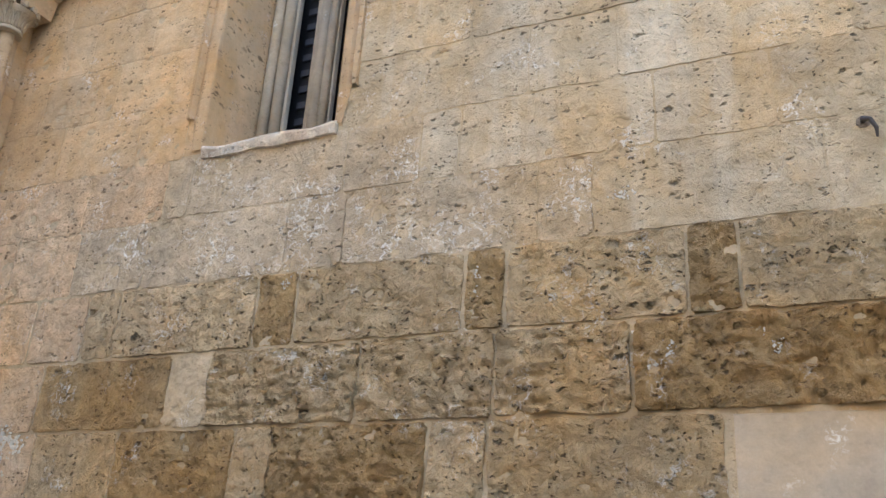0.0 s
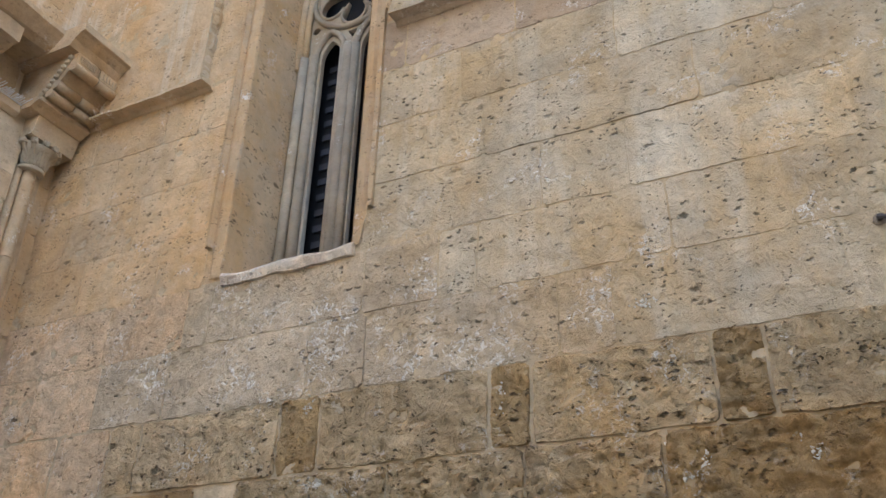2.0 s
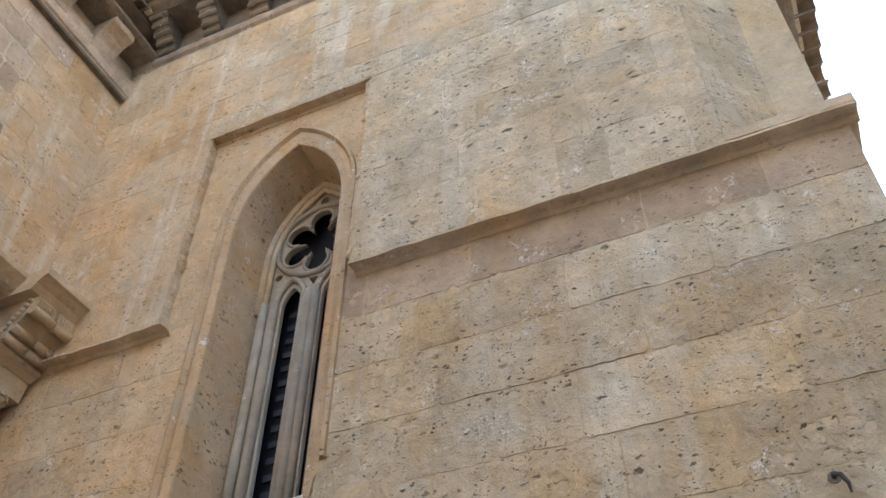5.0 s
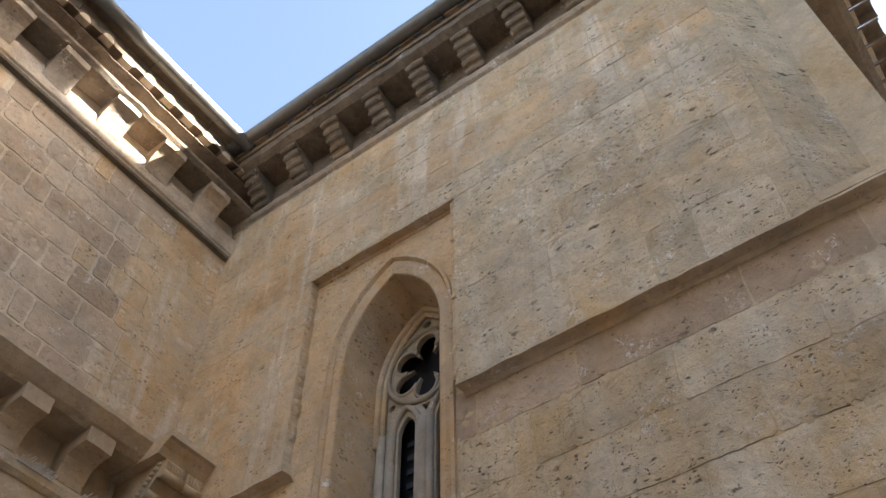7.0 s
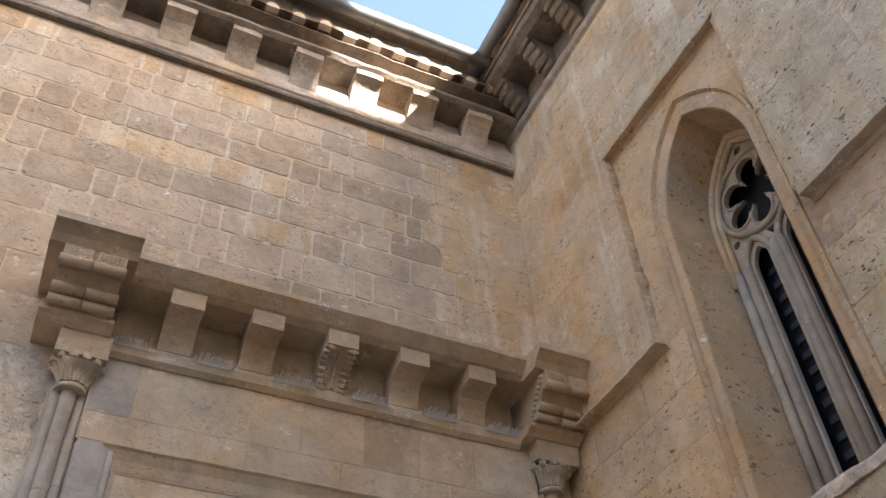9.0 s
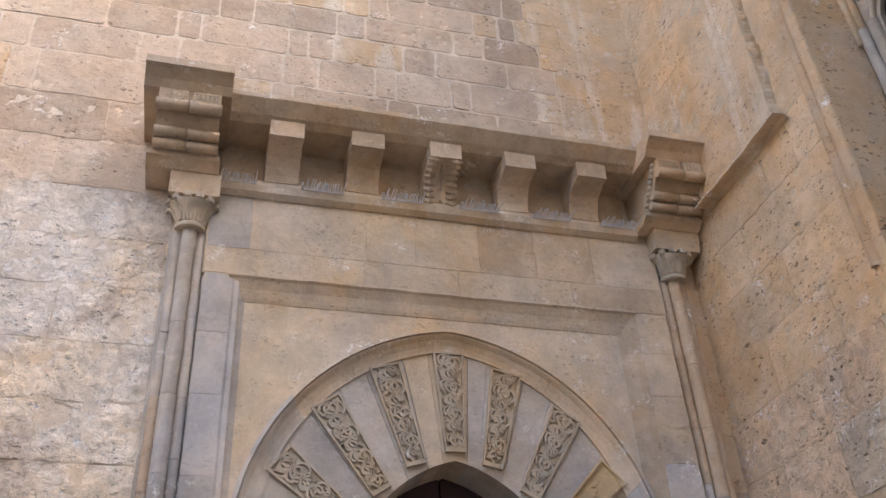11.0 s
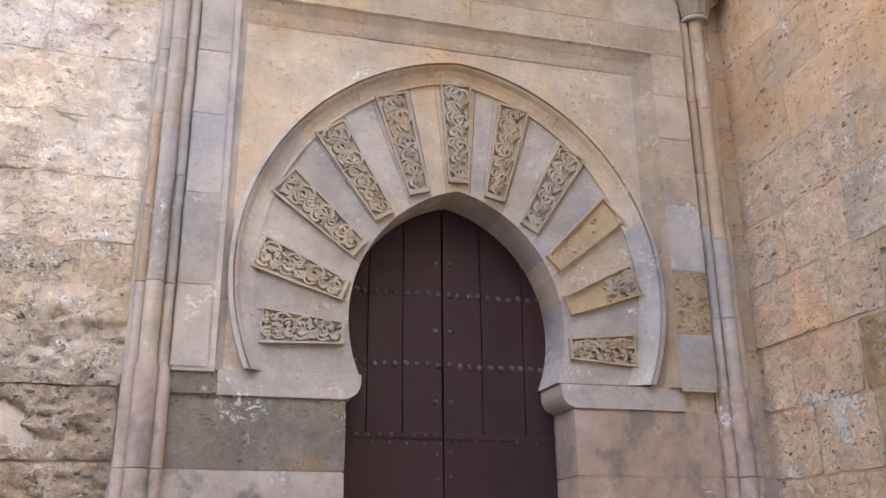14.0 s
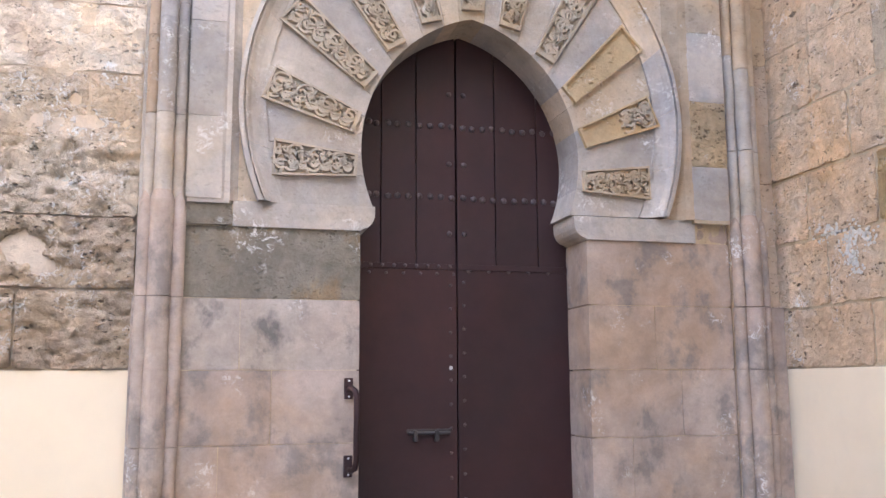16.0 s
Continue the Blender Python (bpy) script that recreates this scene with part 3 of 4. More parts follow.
LEAF = [177, 157.8, 139, 122, 105.8, 90.8, 77, 60.3, 43, 23, 1.5]   # rays of the carved voussoirs
cuts = []
for a in LEAF:
    half = 4.6 if 60 < a < 120 else 4.3
    cuts += [a + half, a - half]
in0, in1 = ends(INNER)
out0, out1 = ends(RING)
inner_cuts, outer_cuts = [in0] + cuts + [in1], [out0] + cuts + [out1]
for k in range(len(inner_cuts) - 1):
    steps = 8 if k in (0, len(inner_cuts) - 2) else 4
    line = arc(INNER, inner_cuts[k] - 0.05, inner_cuts[k + 1] + 0.05, steps) + arc(RING, outer_cuts[k + 1] + 0.05, outer_cuts[k] - 0.05, steps)
    bm = solid(bmesh.new(), on_b, line, -0.33, 0.035 + 0.003 * noise.noise((k * 1.7, 0, 0)))
    part("voussoir", bm, LIME if k not in (11, 10, 17, 18) else BEIGE, portal)

# moulded hood, in stones
hood0, hood1 = ends(OUTER)
pieces = 13
for k in range(pieces):
    rows = []
    for share, n in ((1.0, 0.0), (1.0, 0.115), (0.84, 0.12), (0.83, 0.095), (0.79, 0.095), (0.77, 0.112), (0.70, 0.105), (0.55, 0.078), (0.3, 0.058), (0.1, 0.05), (-0.02, 0.05), (-0.02, 0.0)):
        row = []
        for i in range(9):
            s = (k + i / 8 * 0.994 + 0.003) / pieces
            (ax, az), (bx, bz) = ray(RING, HUB, out0 + (out1 - out0) * s), ray(OUTER, HUB, hood0 + (hood1 - hood0) * s)
            row.append((ax + (bx - ax) * share, az + (bz - az) * share, n))
        rows.append(row)
    part("hood_stone", loft(on_b, rows), BEIGE if 4 <= k <= 9 else LIME, portal, "moulded arch stone")


def strand(bm, at, line, wide, high):
    """A ridge-shaped carved strand along (s, t) points of a panel."""
    rows = []
    for i, (s, t) in enumerate(line):
        (sa, ta), (sb, tb) = line[max(i - 1, 0)], line[min(i + 1, len(line) - 1)]
        p, way = at(s, t, 0), at(sb, tb, 0) - at(sa, ta, 0)
        side = way.normalized().cross(Vector((0, -1, 0))) * wide
        top = Vector((0, -high, 0))
        rows.append([bm.verts.new(p - side), bm.verts.new(p - side * 0.5 + top), bm.verts.new(p + side * 0.5 + top), bm.verts.new(p + side)])
    for a, b in zip(rows, rows[1:]):
        for i in range(3):
            bm.faces.new((a[i], a[i + 1], b[i + 1], b[i]))


def carved_voussoir(index, angle):
    """A raised tapering panel with a plain border and pierced scrollwork."""
    flip = -1 if index % 2 else 1
    (xi, zi), (xo, zo) = ray(INNER, HUB, angle), ray(RING, HUB, angle)
    head, tail = Vector((xo, zo)), Vector((xi, zi))
    tail = tail + (head - tail) * 0.065
    head = head - (head - tail) * 0.012
    along = (tail - head)
    across = Vector((-along.y, along.x)).normalized()
    wide, narrow = 0.106, 0.064

    def at(s, t, n):
        p = head + along * s + across * t * (wide + (narrow - wide) * s)
        return on_b(p.x, p.y, n)

    worn = index == 8
    panel = part("carved_panel", solid(bmesh.new(), lambda s, t, n: at(s, t, n), [(0, -1), (1, -1), (1, 1), (0, 1)], 0.02, 0.040), GOLD if index in (8, 9) else CARVED, portal,
                 "worn ochre panel with lost carving" if worn else "raised panel with carved foliage scrolls")
    bm = bmesh.new()
    for line in ([(0, -1), (1, -1), (1, -0.86), (0, -0.86)], [(0, 0.86), (1, 0.86), (1, 1), (0, 1)], [(0, -0.86), (0.02, -0.86), (0.02, 0.86), (0, 0.86)], [(0.96, -0.86), (1, -0.86), (1, 0.86), (0.96, 0.86)]):
        solid(bm, at, line, 0.039, 0.064)
    part("border", bm, GOLD if index in (8, 9) else CARVED, panel)
    bm = bmesh.new()
    rnd = random.Random(index + 5)

    def lifted(s, t, n):
        return at(s, t, 0.04 + n)

    stop = 0.45 if index == 9 else 0.95
    if not worn:
        scrolls, length = 7, along.length
        stem = [(0.03 + (stop - 0.03) * i / 40, 0.42 * flip * math.sin(i / 40 * scrolls * math.pi * (stop / 0.95))) for i in range(41)]
        strand(bm, lifted, stem, 0.014, 0.022)
        strand(bm, lifted, [(s, -t) for s, t in stem], 0.012, 0.020)
        for k in range(scrolls):
            s0 = 0.03 + 0.92 * (k + 0.5) / scrolls
            if s0 > stop - 0.05:
                continue
            side = flip * (1 if k % 2 == 0 else -1)
            width = wide + (narrow - wide) * s0
            for turn, size in ((1, 0.62), (-1, 0.5)):
                curl = []
                for i in range(15):
                    a, r = turn * (0.6 + i * 0.45), size * (1 - i / 17)
                    curl.append((s0 + turn * 0.02 + r * math.cos(a) * width / length, (-side * 0.28 * turn + r * math.sin(a))))
                strand(bm, lifted, [(min(max(s, 0.03), stop), min(max(t, -0.84), 0.84)) for s, t in curl], 0.012, 0.022)
            for j in range(7):
                s1, t1, a = s0 + rnd.uniform(-0.07, 0.07), rnd.uniform(-0.7, 0.7), rnd.uniform(0, 6.28)
                d = 0.22 * width / length
                strand(bm, lifted, [(s1 - d * math.cos(a), t1 - 0.16 * math.sin(a)), (s1, t1), (s1 + d * math.cos(a), t1 + 0.16 * math.sin(a))], 0.014, 0.019)
    else:
        for j in range(6):
            s1, t1 = rnd.uniform(0.1, 0.9), rnd.uniform(-0.6, 0.6)
            strand(bm, lifted, [(s1, t1), (s1 + 0.04, t1 + 0.1), (s1 + 0.07, t1 - 0.1)], 0.012, 0.008)
    tagged(part("scrollwork", bm, GOLD if worn else CARVED, panel), kind="stuff")


for index, angle in enumerate(LEAF):
    carved_voussoir(index, angle)

# field between arch and square frame
line = [p for p in arc(OUTER, hood0, hood1, 48)]
bm = solid(bmesh.new(), on_b, [(-3.49, SPRING)] + line + [(-0.62, SPRING), (-0.62, 4.80), (-3.49, 4.80)], -0.05, 0.04)
part("spandrel", bm, BEIGE, portal, "smooth beige field above the arch")
FRAME_TOP = [(0.03, 4.70), (0.045, 4.705), (0.055, 4.73), (0.07, 4.79), (0.10, 4.845), (0.118, 4.86), (0.118, 4.875), (0.03, 4.875)]
frame_top = part("frame_moulding", run(on_b, FRAME_TOP, -3.50, -0.63, cuts=26, wear=0.006), BEIGE, portal, "worn cavetto of the square frame")
for name, u0, u1 in (("frame_moulding", -3.475, -3.385), ("frame_moulding", -0.77, -0.63)):
    bm = bmesh.new()
    inner, outer = (u1, u0) if u0 < -2 else (u0, u1)
    for share, n in ((0, 0.10), (0.35, 0.085), (0.7, 0.055), (1, 0.04)):
        u = outer + (inner - outer) * share
        for z in (SPRING, 4.86 - 0.15 * share):
            bm.verts.new(on_b(u, z, n))
    v = list(bm.verts)
    for i in range(3):
        bm.faces.new((v[2 * i], v[2 * i + 2], v[2 * i + 3], v[2 * i + 1]))
    part(name, bm, LIME if u0 < -2 else SAND, portal)

# stones of the side strips and of the frieze
rnd = random.Random(11)
for u0, u1, tone in ((-3.66, -3.47, LIME), (-0.635, -0.38, BEIGE)):
    levels = [SPRING, 2.98, 3.52, 4.02, 4.44, 4.87] if u0 < -2 else [SPRING, 2.86, 3.28, 3.74, 4.22, 4.55, 4.87]
    for k, (z, z1) in enumerate(zip(levels, levels[1:])):
        own = tone if u0 < -2 or k > 2 else (LIME, TAWNY, LIME)[k]
        block(portal, own, on_b, u0, u1, z, z1, -0.02, 0.10, 0.003, 0.03, 0.0015, 0.003, "strip_stone", 0.003)
for u0, u1 in ((-3.65, -2.72), (-1.31, -0.39)):
    part("backing", rect(on_b, u0, u1, 0.0, 2.5, -0.32, 0.044), MORTAR, portal)
part("backing", rect(on_b, -3.65, -3.43, 2.5, 4.87, -0.04, 0.092), LIME, portal)
part("backing", rect(on_b, -0.63, -0.39, 2.5, 4.87, -0.04, 0.094), MORTAR, portal)
part("backing", rect(on_b, -3.67, -0.37, 4.872, 5.58, -0.06, 0.094), MORTAR, portal)
for z0, z1, joints in ((4.875, 5.08, [-3.66, -3.48, -2.90, -2.62, -1.95, -1.1, -0.38]), (5.08, 5.505, [-3.66, -3.38, -2.60, -2.25, -1.78, -1.35, -0.9, -0.38])):
    for a, b in zip(joints, joints[1:]):
        block(portal, rnd.choice((LIME, BEIGE, BEIGE) if a < -1.9 else (SAND, BEIGE)), on_b, a, b, z0, z1, 0.05, 0.10, 0.0025, 0.12, 0.002, 0.004, "frieze_stone", 0.003)

# imposts and jamb stones
for side in (-1, 1):
    tip, edge, far = XC + side * 0.605, XC + side * 0.685, XC + side * (1.39 if side < 0 else 1.41)
    bm = bmesh.new()
    line = [(far, 2.38), (far, SPRING), (tip, SPRING), (tip, 2.478)] + [(tip + (edge - tip) * (1 - math.cos(a)), 2.478 - 0.09 * math.sin(a)) for a in (0.35, 0.7, 1.05, 1.4)] + [(edge, 2.38)]
    solid(bm, on_b, line, -0.33, 0.062)
    part("impost", bm, LIME, portal, "projecting stone impost with a cavetto")
    levels = [0, 0.41, 0.81, 1.21, 1.603, 1.987, 2.38]
    for k, (z0, z1) in enumerate(zip(levels, levels[1:])):
        start, end = (-3.66, edge) if side < 0 else (edge, -0.375)
        joint = start + (end - start) * ((0.28, 0.62, 0.22, 0.5, 0.32, 0.0) if side < 0 else (0.6, 0.4, 0.27, 0.62, 0.45, 0.0))[k]
        tone = (JAMB if side < 0 else BASE) if k == 5 else BLOTCHED if k == 4 and side < 0 else BASE
        spans = [(start, joint), (joint, end)] if joint != start else [(start, end)]
        for a, b in spans:
            deep = -0.33 if (b == end if side < 0 else a == start) else -0.05
            block(portal, tone, on_b, a, b, z0, z1, deep, 0.05, 0.0022, 0.1, 0.0015, 0.003, "jamb_stone", 0.002)
    block(portal, BASE if side > 0 else JAMB, on_b, *((-3.66, far) if side < 0 else (far, -0.375)), 2.38, 2.53, -0.05, 0.07 if side < 0 else 0.045, 0.012 if side < 0 else 0.004, 0.03, 0.003, 0.006, "jamb_stone")

# clustered shafts, their capitals and the block above
def shaft(name, x, n, r, z0, z1, tone, taper=False):
    steps = max(3, round((z1 - z0) / 0.06))
    levels = [z0 + 0.002 + (z1 - z0 - 0.004) * k / steps for k in range(steps + 1)]
    radii = [r * (1 + 0.06 * noise.noise((x * 9, z * 8, 1)) + 0.05 * noise.noise((x * 9, z * 23, 4))) for z in levels]
    if taper:
        levels, radii = [z0 + 0.002, z1 - 0.11, z1 - 0.05, z1], [r, r, r * 0.75, r * 0.12]
    points = [on_b(x + 0.004 * noise.noise((z * 6, x, 2)), z, n + 0.004 * noise.noise((z * 7, x, 9))) for z in levels]
    part(name, tube(bmesh.new(), points, radii, 24), tone, portal)


for side in (-1, 1):
    mid = XC + side * 1.757 + (0.022 if side > 0 else 0)
    for k, (dx, r, n) in enumerate(((-0.085, 0.036, 0.075), (0.0, 0.062, 0.085), (0.088, 0.036, 0.07))):
        x = mid - side * dx
        levels = [0, 0.41, 0.81, 1.21, 1.603, 1.987]
        for z0, z1 in zip(levels, levels[1:]):
            shaft("shaft", x, n, r, z0, z1, BASE)
        shaft("shaft", x, n, r, 1.987, 2.56 + 0.05 * (k == 1), BASE, True)
    for k, (dx, r, n) in enumerate(((0.072, 0.034, 0.055), (0.0, 0.048, 0.085), (-0.075, 0.034, 0.05))):
        x = mid + side * dx
        stops = [2.4, 2.98, 3.42 + 0.1 * k, 4.0, 4.42 + 0.06 * k, 5.19]
        for i, (z0, z1) in enumerate(zip(stops, stops[1:])):
            shaft("shaft", x, n, r, z0, z1, (ROSY if k == 0 and i in (1, 2) else LIME) if side < 0 else (LIME if i < 2 else SAND))
    part("shaft_bed", rect(on_b, mid - 0.125, mid + 0.125, 0, 5.2, -0.05, 0.045, 0.006), LIME if side < 0 else SAND, portal)
    part("plinth", rect(on_b, mid - 0.135 if side < 0 else mid - 0.12, mid + 0.12 if side < 0 else -0.005, 0, 1.987, -0.05, 0.06, 0.006), BASE, portal)

    bm = tube(bmesh.new(), [on_b(mid, 5.18, 0.075), on_b(mid, 5.21, 0.075)], 0.10, 18)
    tube(bm, [on_b(mid, 5.21, 0.075), on_b(mid, 5.26, 0.08), on_b(mid, 5.33, 0.09), on_b(mid, 5.39, 0.11)], [0.082, 0.085, 0.105, 0.15], 18)
    capital = part("capital", bm, CARVED, portal, "leaf-carved stone capital", smooth=True)
    bm = bmesh.new()
    for k in range(7):
        for lean in (-0.3, 0.3):
            stalk = []
            for i, (d, h, turn) in enumerate(((0.084, 0.0, 0), (0.092, 0.05, 0.3), (0.112, 0.10, 0.7), (0.145, 0.145, 1.0), (0.165, 0.16, 1.1), (0.17, 0.13, 1.1))):
                a = math.pi * (k / 6) + lean * turn
                stalk.append(on_b(mid, 5.22 + h, 0.08) + Vector((math.cos(a), -math.sin(a), 0)) * d)
            tube(bm, stalk, [0.010, 0.013, 0.016, 0.022, 0.02, 0.012], 6)
    for k in range(6):
        a = math.pi * ((k + 0.5) / 6)
        out = Vector((math.cos(a), -math.sin(a), 0))
        bmesh.ops.create_icosphere(bm, subdivisions=1, radius=0.026, matrix=Matrix.Translation(on_b(mid, 5.37, 0.09) + out * 0.14))
        tube(bm, [on_b(mid, 5.23, 0.08) + out * 0.085, on_b(mid, 5.29, 0.08) + out * 0.11], 0.012, 5)
    part("leaf_carving", bm, CARVED, capital)
    part("necking_block", run(lambda u, z, n: on_b(u, z, n), [(0.0, 5.40), (0.21, 5.40), (0.225, 5.47), (0.24, 5.56), (0.0, 5.56)], mid - 0.165, mid + 0.165 if side < 0 else -0.03), BEIGE, capital)

# cornice on corbels
band_profile = [(0.05, 5.50), (0.115, 5.50), (0.15, 5.53), (0.155, 5.59), (0.125, 5.645), (0.05, 5.645)]
cornice = thing("cornice", "projecting stone cornice on curved corbels over the portal", "cornice")
part("ledge", run(on_b, band_profile, -3.64, -0.50, cuts=20, wear=0.004), BEIGE, cornice, "narrow stone ledge")
part("cove_wall", rect(on_b, -3.62, -0.52, 5.64, 6.06, -0.04, 0.03), SAND, cornice)
part("slab", run(on_b, [(0.0, 6.0), (0.33, 5.985), (0.39, 6.02), (0.43, 6.06), (0.475, 6.105), (0.475, 6.145), (0.0, 6.18)], -3.62, -0.52, cuts=48, wear=0.006), SAND, cornice, "moulded stone slab")
CORBEL = [(0.135, 5.64), (0.14, 5.70), (0.16, 5.76), (0.195, 5.82), (0.245, 5.845), (0.305, 5.862), (0.375, 5.868), (0.378, 6.0), (0.02, 6.0), (0.02, 5.64)]
for k in range(5):
    mid = -3.205 + k * 0.572
    corbel = part("corbel", run(on_b, CORBEL, mid - 0.118, mid + 0.118, cuts=6, wear=0.005), SAND, cornice, "curved stone corbel")
    if k == 2:
        for j in range(8):
            k0 = 1 + j * 0.78
            i, f = int(k0), k0 - int(k0)
            (na, za), (nb, zb) = CORBEL[i - 1], CORBEL[i]
            n, z = na + (nb - na) * f, za + (zb - za) * f
            for s_ in (-1, 1):
                part("leaf", tube(bmesh.new(), [on_b(mid + s_ * 0.045, z - 0.004, n + 0.006), on_b(mid + s_ * 0.085, z - 0.016, n + 0.018), on_b(mid + s_ * 0.122, z, n + 0.004)], [0.010, 0.022, 0.013], 6), SAND, corbel)
        part("stalk", tube(bmesh.new(), [on_b(mid, z, n + 0.008) for n, z in CORBEL[:6]], 0.014, 6), SAND, corbel)
for side in (-1, 1):
    x0, x1 = (-4.167, -3.600) if side < 0 else (-0.552, -0.03)
    b0, b1 = (-4.075, -3.655) if side < 0 else (-0.475, -0.05)
    block_part = part("end_bracket", run(on_b, [(0.0, 5.60), (0.30, 5.60), (0.40, 5.70), (0.50, 5.82), (0.545, 5.90), (0.56, 5.98), (0.0, 5.98)], b0 + 0.012, b1 - 0.012), SAND, cornice, "stacked-roll stone bracket")
    part("abacus", run(on_b, [(0.0, 5.975), (0.565, 5.975), (0.60, 6.03), (0.655, 6.075), (0.685, 6.085), (0.685, 6.145), (0.0, 6.17)], x0, x1, cuts=6, wear=0.003), SAND, block_part, "moulded abacus slab")
    half = (b0 + b1) / 2
    for a, b in ((b0, half - 0.004), (half + 0.004, b1)):
        part("label_plate", rect(on_b, a + 0.01, b - 0.01, 5.885, 5.972, 0.5, 0.572, 0.004), SAND, block_part)
        for n, z, r in ((0.555, 5.845, 0.04), (0.425, 5.725, 0.036), (0.375, 5.66, 0.034)):
            part("roll", tube(bmesh.new(), [on_b(a, z, n), on_b(b, z, n)], r, 12), SAND, block_part, smooth=True)
        bm = bmesh.new()
        if (a == b0) == (side > 0):
            for j in range(4):
                rect(on_b, a + 0.03, b - 0.03, 5.90 + j * 0.016, 5.906 + j * 0.016, 0.57, 0.577, 0, bm)
        for j in range(5):
            u = a + 0.04 + j * 0.03
            rect(on_b, u, u + 0.008, 5.905, 5.952, 0.57, 0.578, 0, bm)
        part("lettering_bars", bm, CARVED, block_part)
    part("foot_slab", run(on_b, [(0.0, 5.555), (0.255, 5.555), (0.30, 5.585), (0.335, 5.60), (0.335, 5.63), (0.0, 5.64)], b0 - 0.03, b1 + 0.02), SAND, block_part)
    if side > 0:
        bm = bmesh.new()
        for j in range(9):
            bmesh.ops.create_icosphere(bm, subdivisions=1, radius=0.028, matrix=Matrix.Translation(on_b(b0 + 0.005, 5.66 + 0.035 * j, 0.3 + 0.026 * j)))
        part("side_beading", bm, CARVED, block_part)

# steel bird spikes on the ledge
spikes = thing("bird_spikes", "row of thin steel bird spikes on the ledge", "bird spikes", "bird spikes on the cornice")
part("strip", rect(on_b, -0.15, 0.15, 5.588, 5.594, 0.135, 0.162), STEEL, spikes)
rnd = random.Random(4)
for k in range(26):
    u = -0.145 + 0.29 * k / 25
    part("spike", tube(bmesh.new(), [on_b(u, 5.592, 0.155), on_b(u + rnd.uniform(-0.014, 0.014), 5.60 + rnd.uniform(-0.015, 0.02), 0.245 + rnd.uniform(-0.03, 0.02))], 0.0036, 4), STEEL, spikes)
at_first = Matrix.Translation((-3.53, 0, 0.0))
spikes.matrix_basis = at_first
for x in (-2.92, -2.35, -1.77, -1.2, -0.66):
    copy_thing(spikes, Matrix.Translation((x, 0, 0)))

# ---- the door ----
door = thing("door_1", "maroon-painted studded two-leaf wooden door, closed", "door", kind="structure")
DY = -0.275
MEET = -2.055
for leaf, (u0, u1) in enumerate(((-2.72, MEET - 0.004), (MEET + 0.004, -1.28))):
    panel = part("leaf", rect(on_b, u0, u1, 0.02, 2.235, DY - 0.05, DY, 0.004), MAROON, door, "sheet-clad lower leaf")
    edges = [u0, -2.53, -2.31, u1] if leaf == 0 else [u0, -1.80, -1.52, u1]
    for a, b in zip(edges, edges[1:]):
        part("plank", rect(on_b, a + 0.003, b - 0.003, 2.242, 3.75, DY - 0.05, DY - 0.006 + 0.002 * random.Random(int(a * 100)).random(), 0.003), MAROON, panel)
    part("rail", rect(on_b, u0, u1, 2.215, 2.25, DY - 0.01, DY + 0.006, 0.003), MAROON, panel)
part("backing", rect(on_b, -2.75, -1.25, 0, 3.8, DY - 0.09, DY - 0.052), MAROON, door)
stud_mesh = bpy.data.meshes.new("stud")
bm = bmesh.new()
bmesh.ops.create_uvsphere(bm, u_segments=8, v_segments=5, radius=1)
for v in bm.verts:
    v.co.y *= 0.55
for f_ in bm.faces:
    f_.smooth = True
bm.to_mesh(stud_mesh)
bm.free()


def stud(u, z, r, n=DY):
    ob = link("stud", stud_mesh, STUD, door)
    ob.matrix_basis = Matrix.Translation(on_b(u, z, n)) @ Matrix.Diagonal((r, r, r, 1))


rnd = random.Random(2)
for z in (3.12, 2.665):
    for u in (-2.61, -2.555, -2.49, -2.43, -2.36, -2.29, -2.22, -2.15, -2.09, -2.01, -1.945, -1.88, -1.82, -1.75, -1.68, -1.61, -1.545, -1.48, -1.41, -1.35):
        stud(u + rnd.uniform(-0.006, 0.006), z + rnd.uniform(-0.006, 0.006), 0.020, DY - 0.004)
for z in (3.33, 2.88, 2.44):
    for u in (MEET - 0.045, MEET + 0.05):
        stud(u, z, 0.017, DY - 0.004)
for k in range(9):
    stud(-2.66 + k * 0.07, 2.235, 0.012, DY + 0.005)
for k in range(6):
    stud(-2.6 + k * 0.105, 2.19, 0.010)
    stud(-1.98 + k * 0.13, 2.21, 0.011)
z = 2.12
while z > 0.05:
    stud(MEET - 0.042, z, 0.0105)
    stud(MEET + 0.042, z + 0.02, 0.0105)
    z -= 0.143
part("keyhole", tube(bmesh.new(), [on_b(MEET - 0.042, 1.62, DY - 0.002), on_b(MEET - 0.042, 1.62, DY + 0.004)], 0.012, 10), STEEL, door)
latch = thing("latch", "dark iron slide bolt on the maroon door", "latch")
part("plate", rect(on_b, -2.37, -2.10, 1.236, 1.262, DY, DY + 0.006, 0.002), IRON, latch)
part("bolt", tube(bmesh.new(), [on_b(-2.36, 1.238, DY + 0.018), on_b(-2.11, 1.238, DY + 0.018)], 0.010, 8), IRON, latch)
for u in (-2.32, -2.19):
    part("staple", rect(on_b, u - 0.012, u + 0.012, 1.19, 1.255, DY, DY + 0.032, 0.004), IRON, latch)
grab = thing("pull_handle", "maroon tubular pull handle screwed to the jamb", "handle")
H_N = 0.05
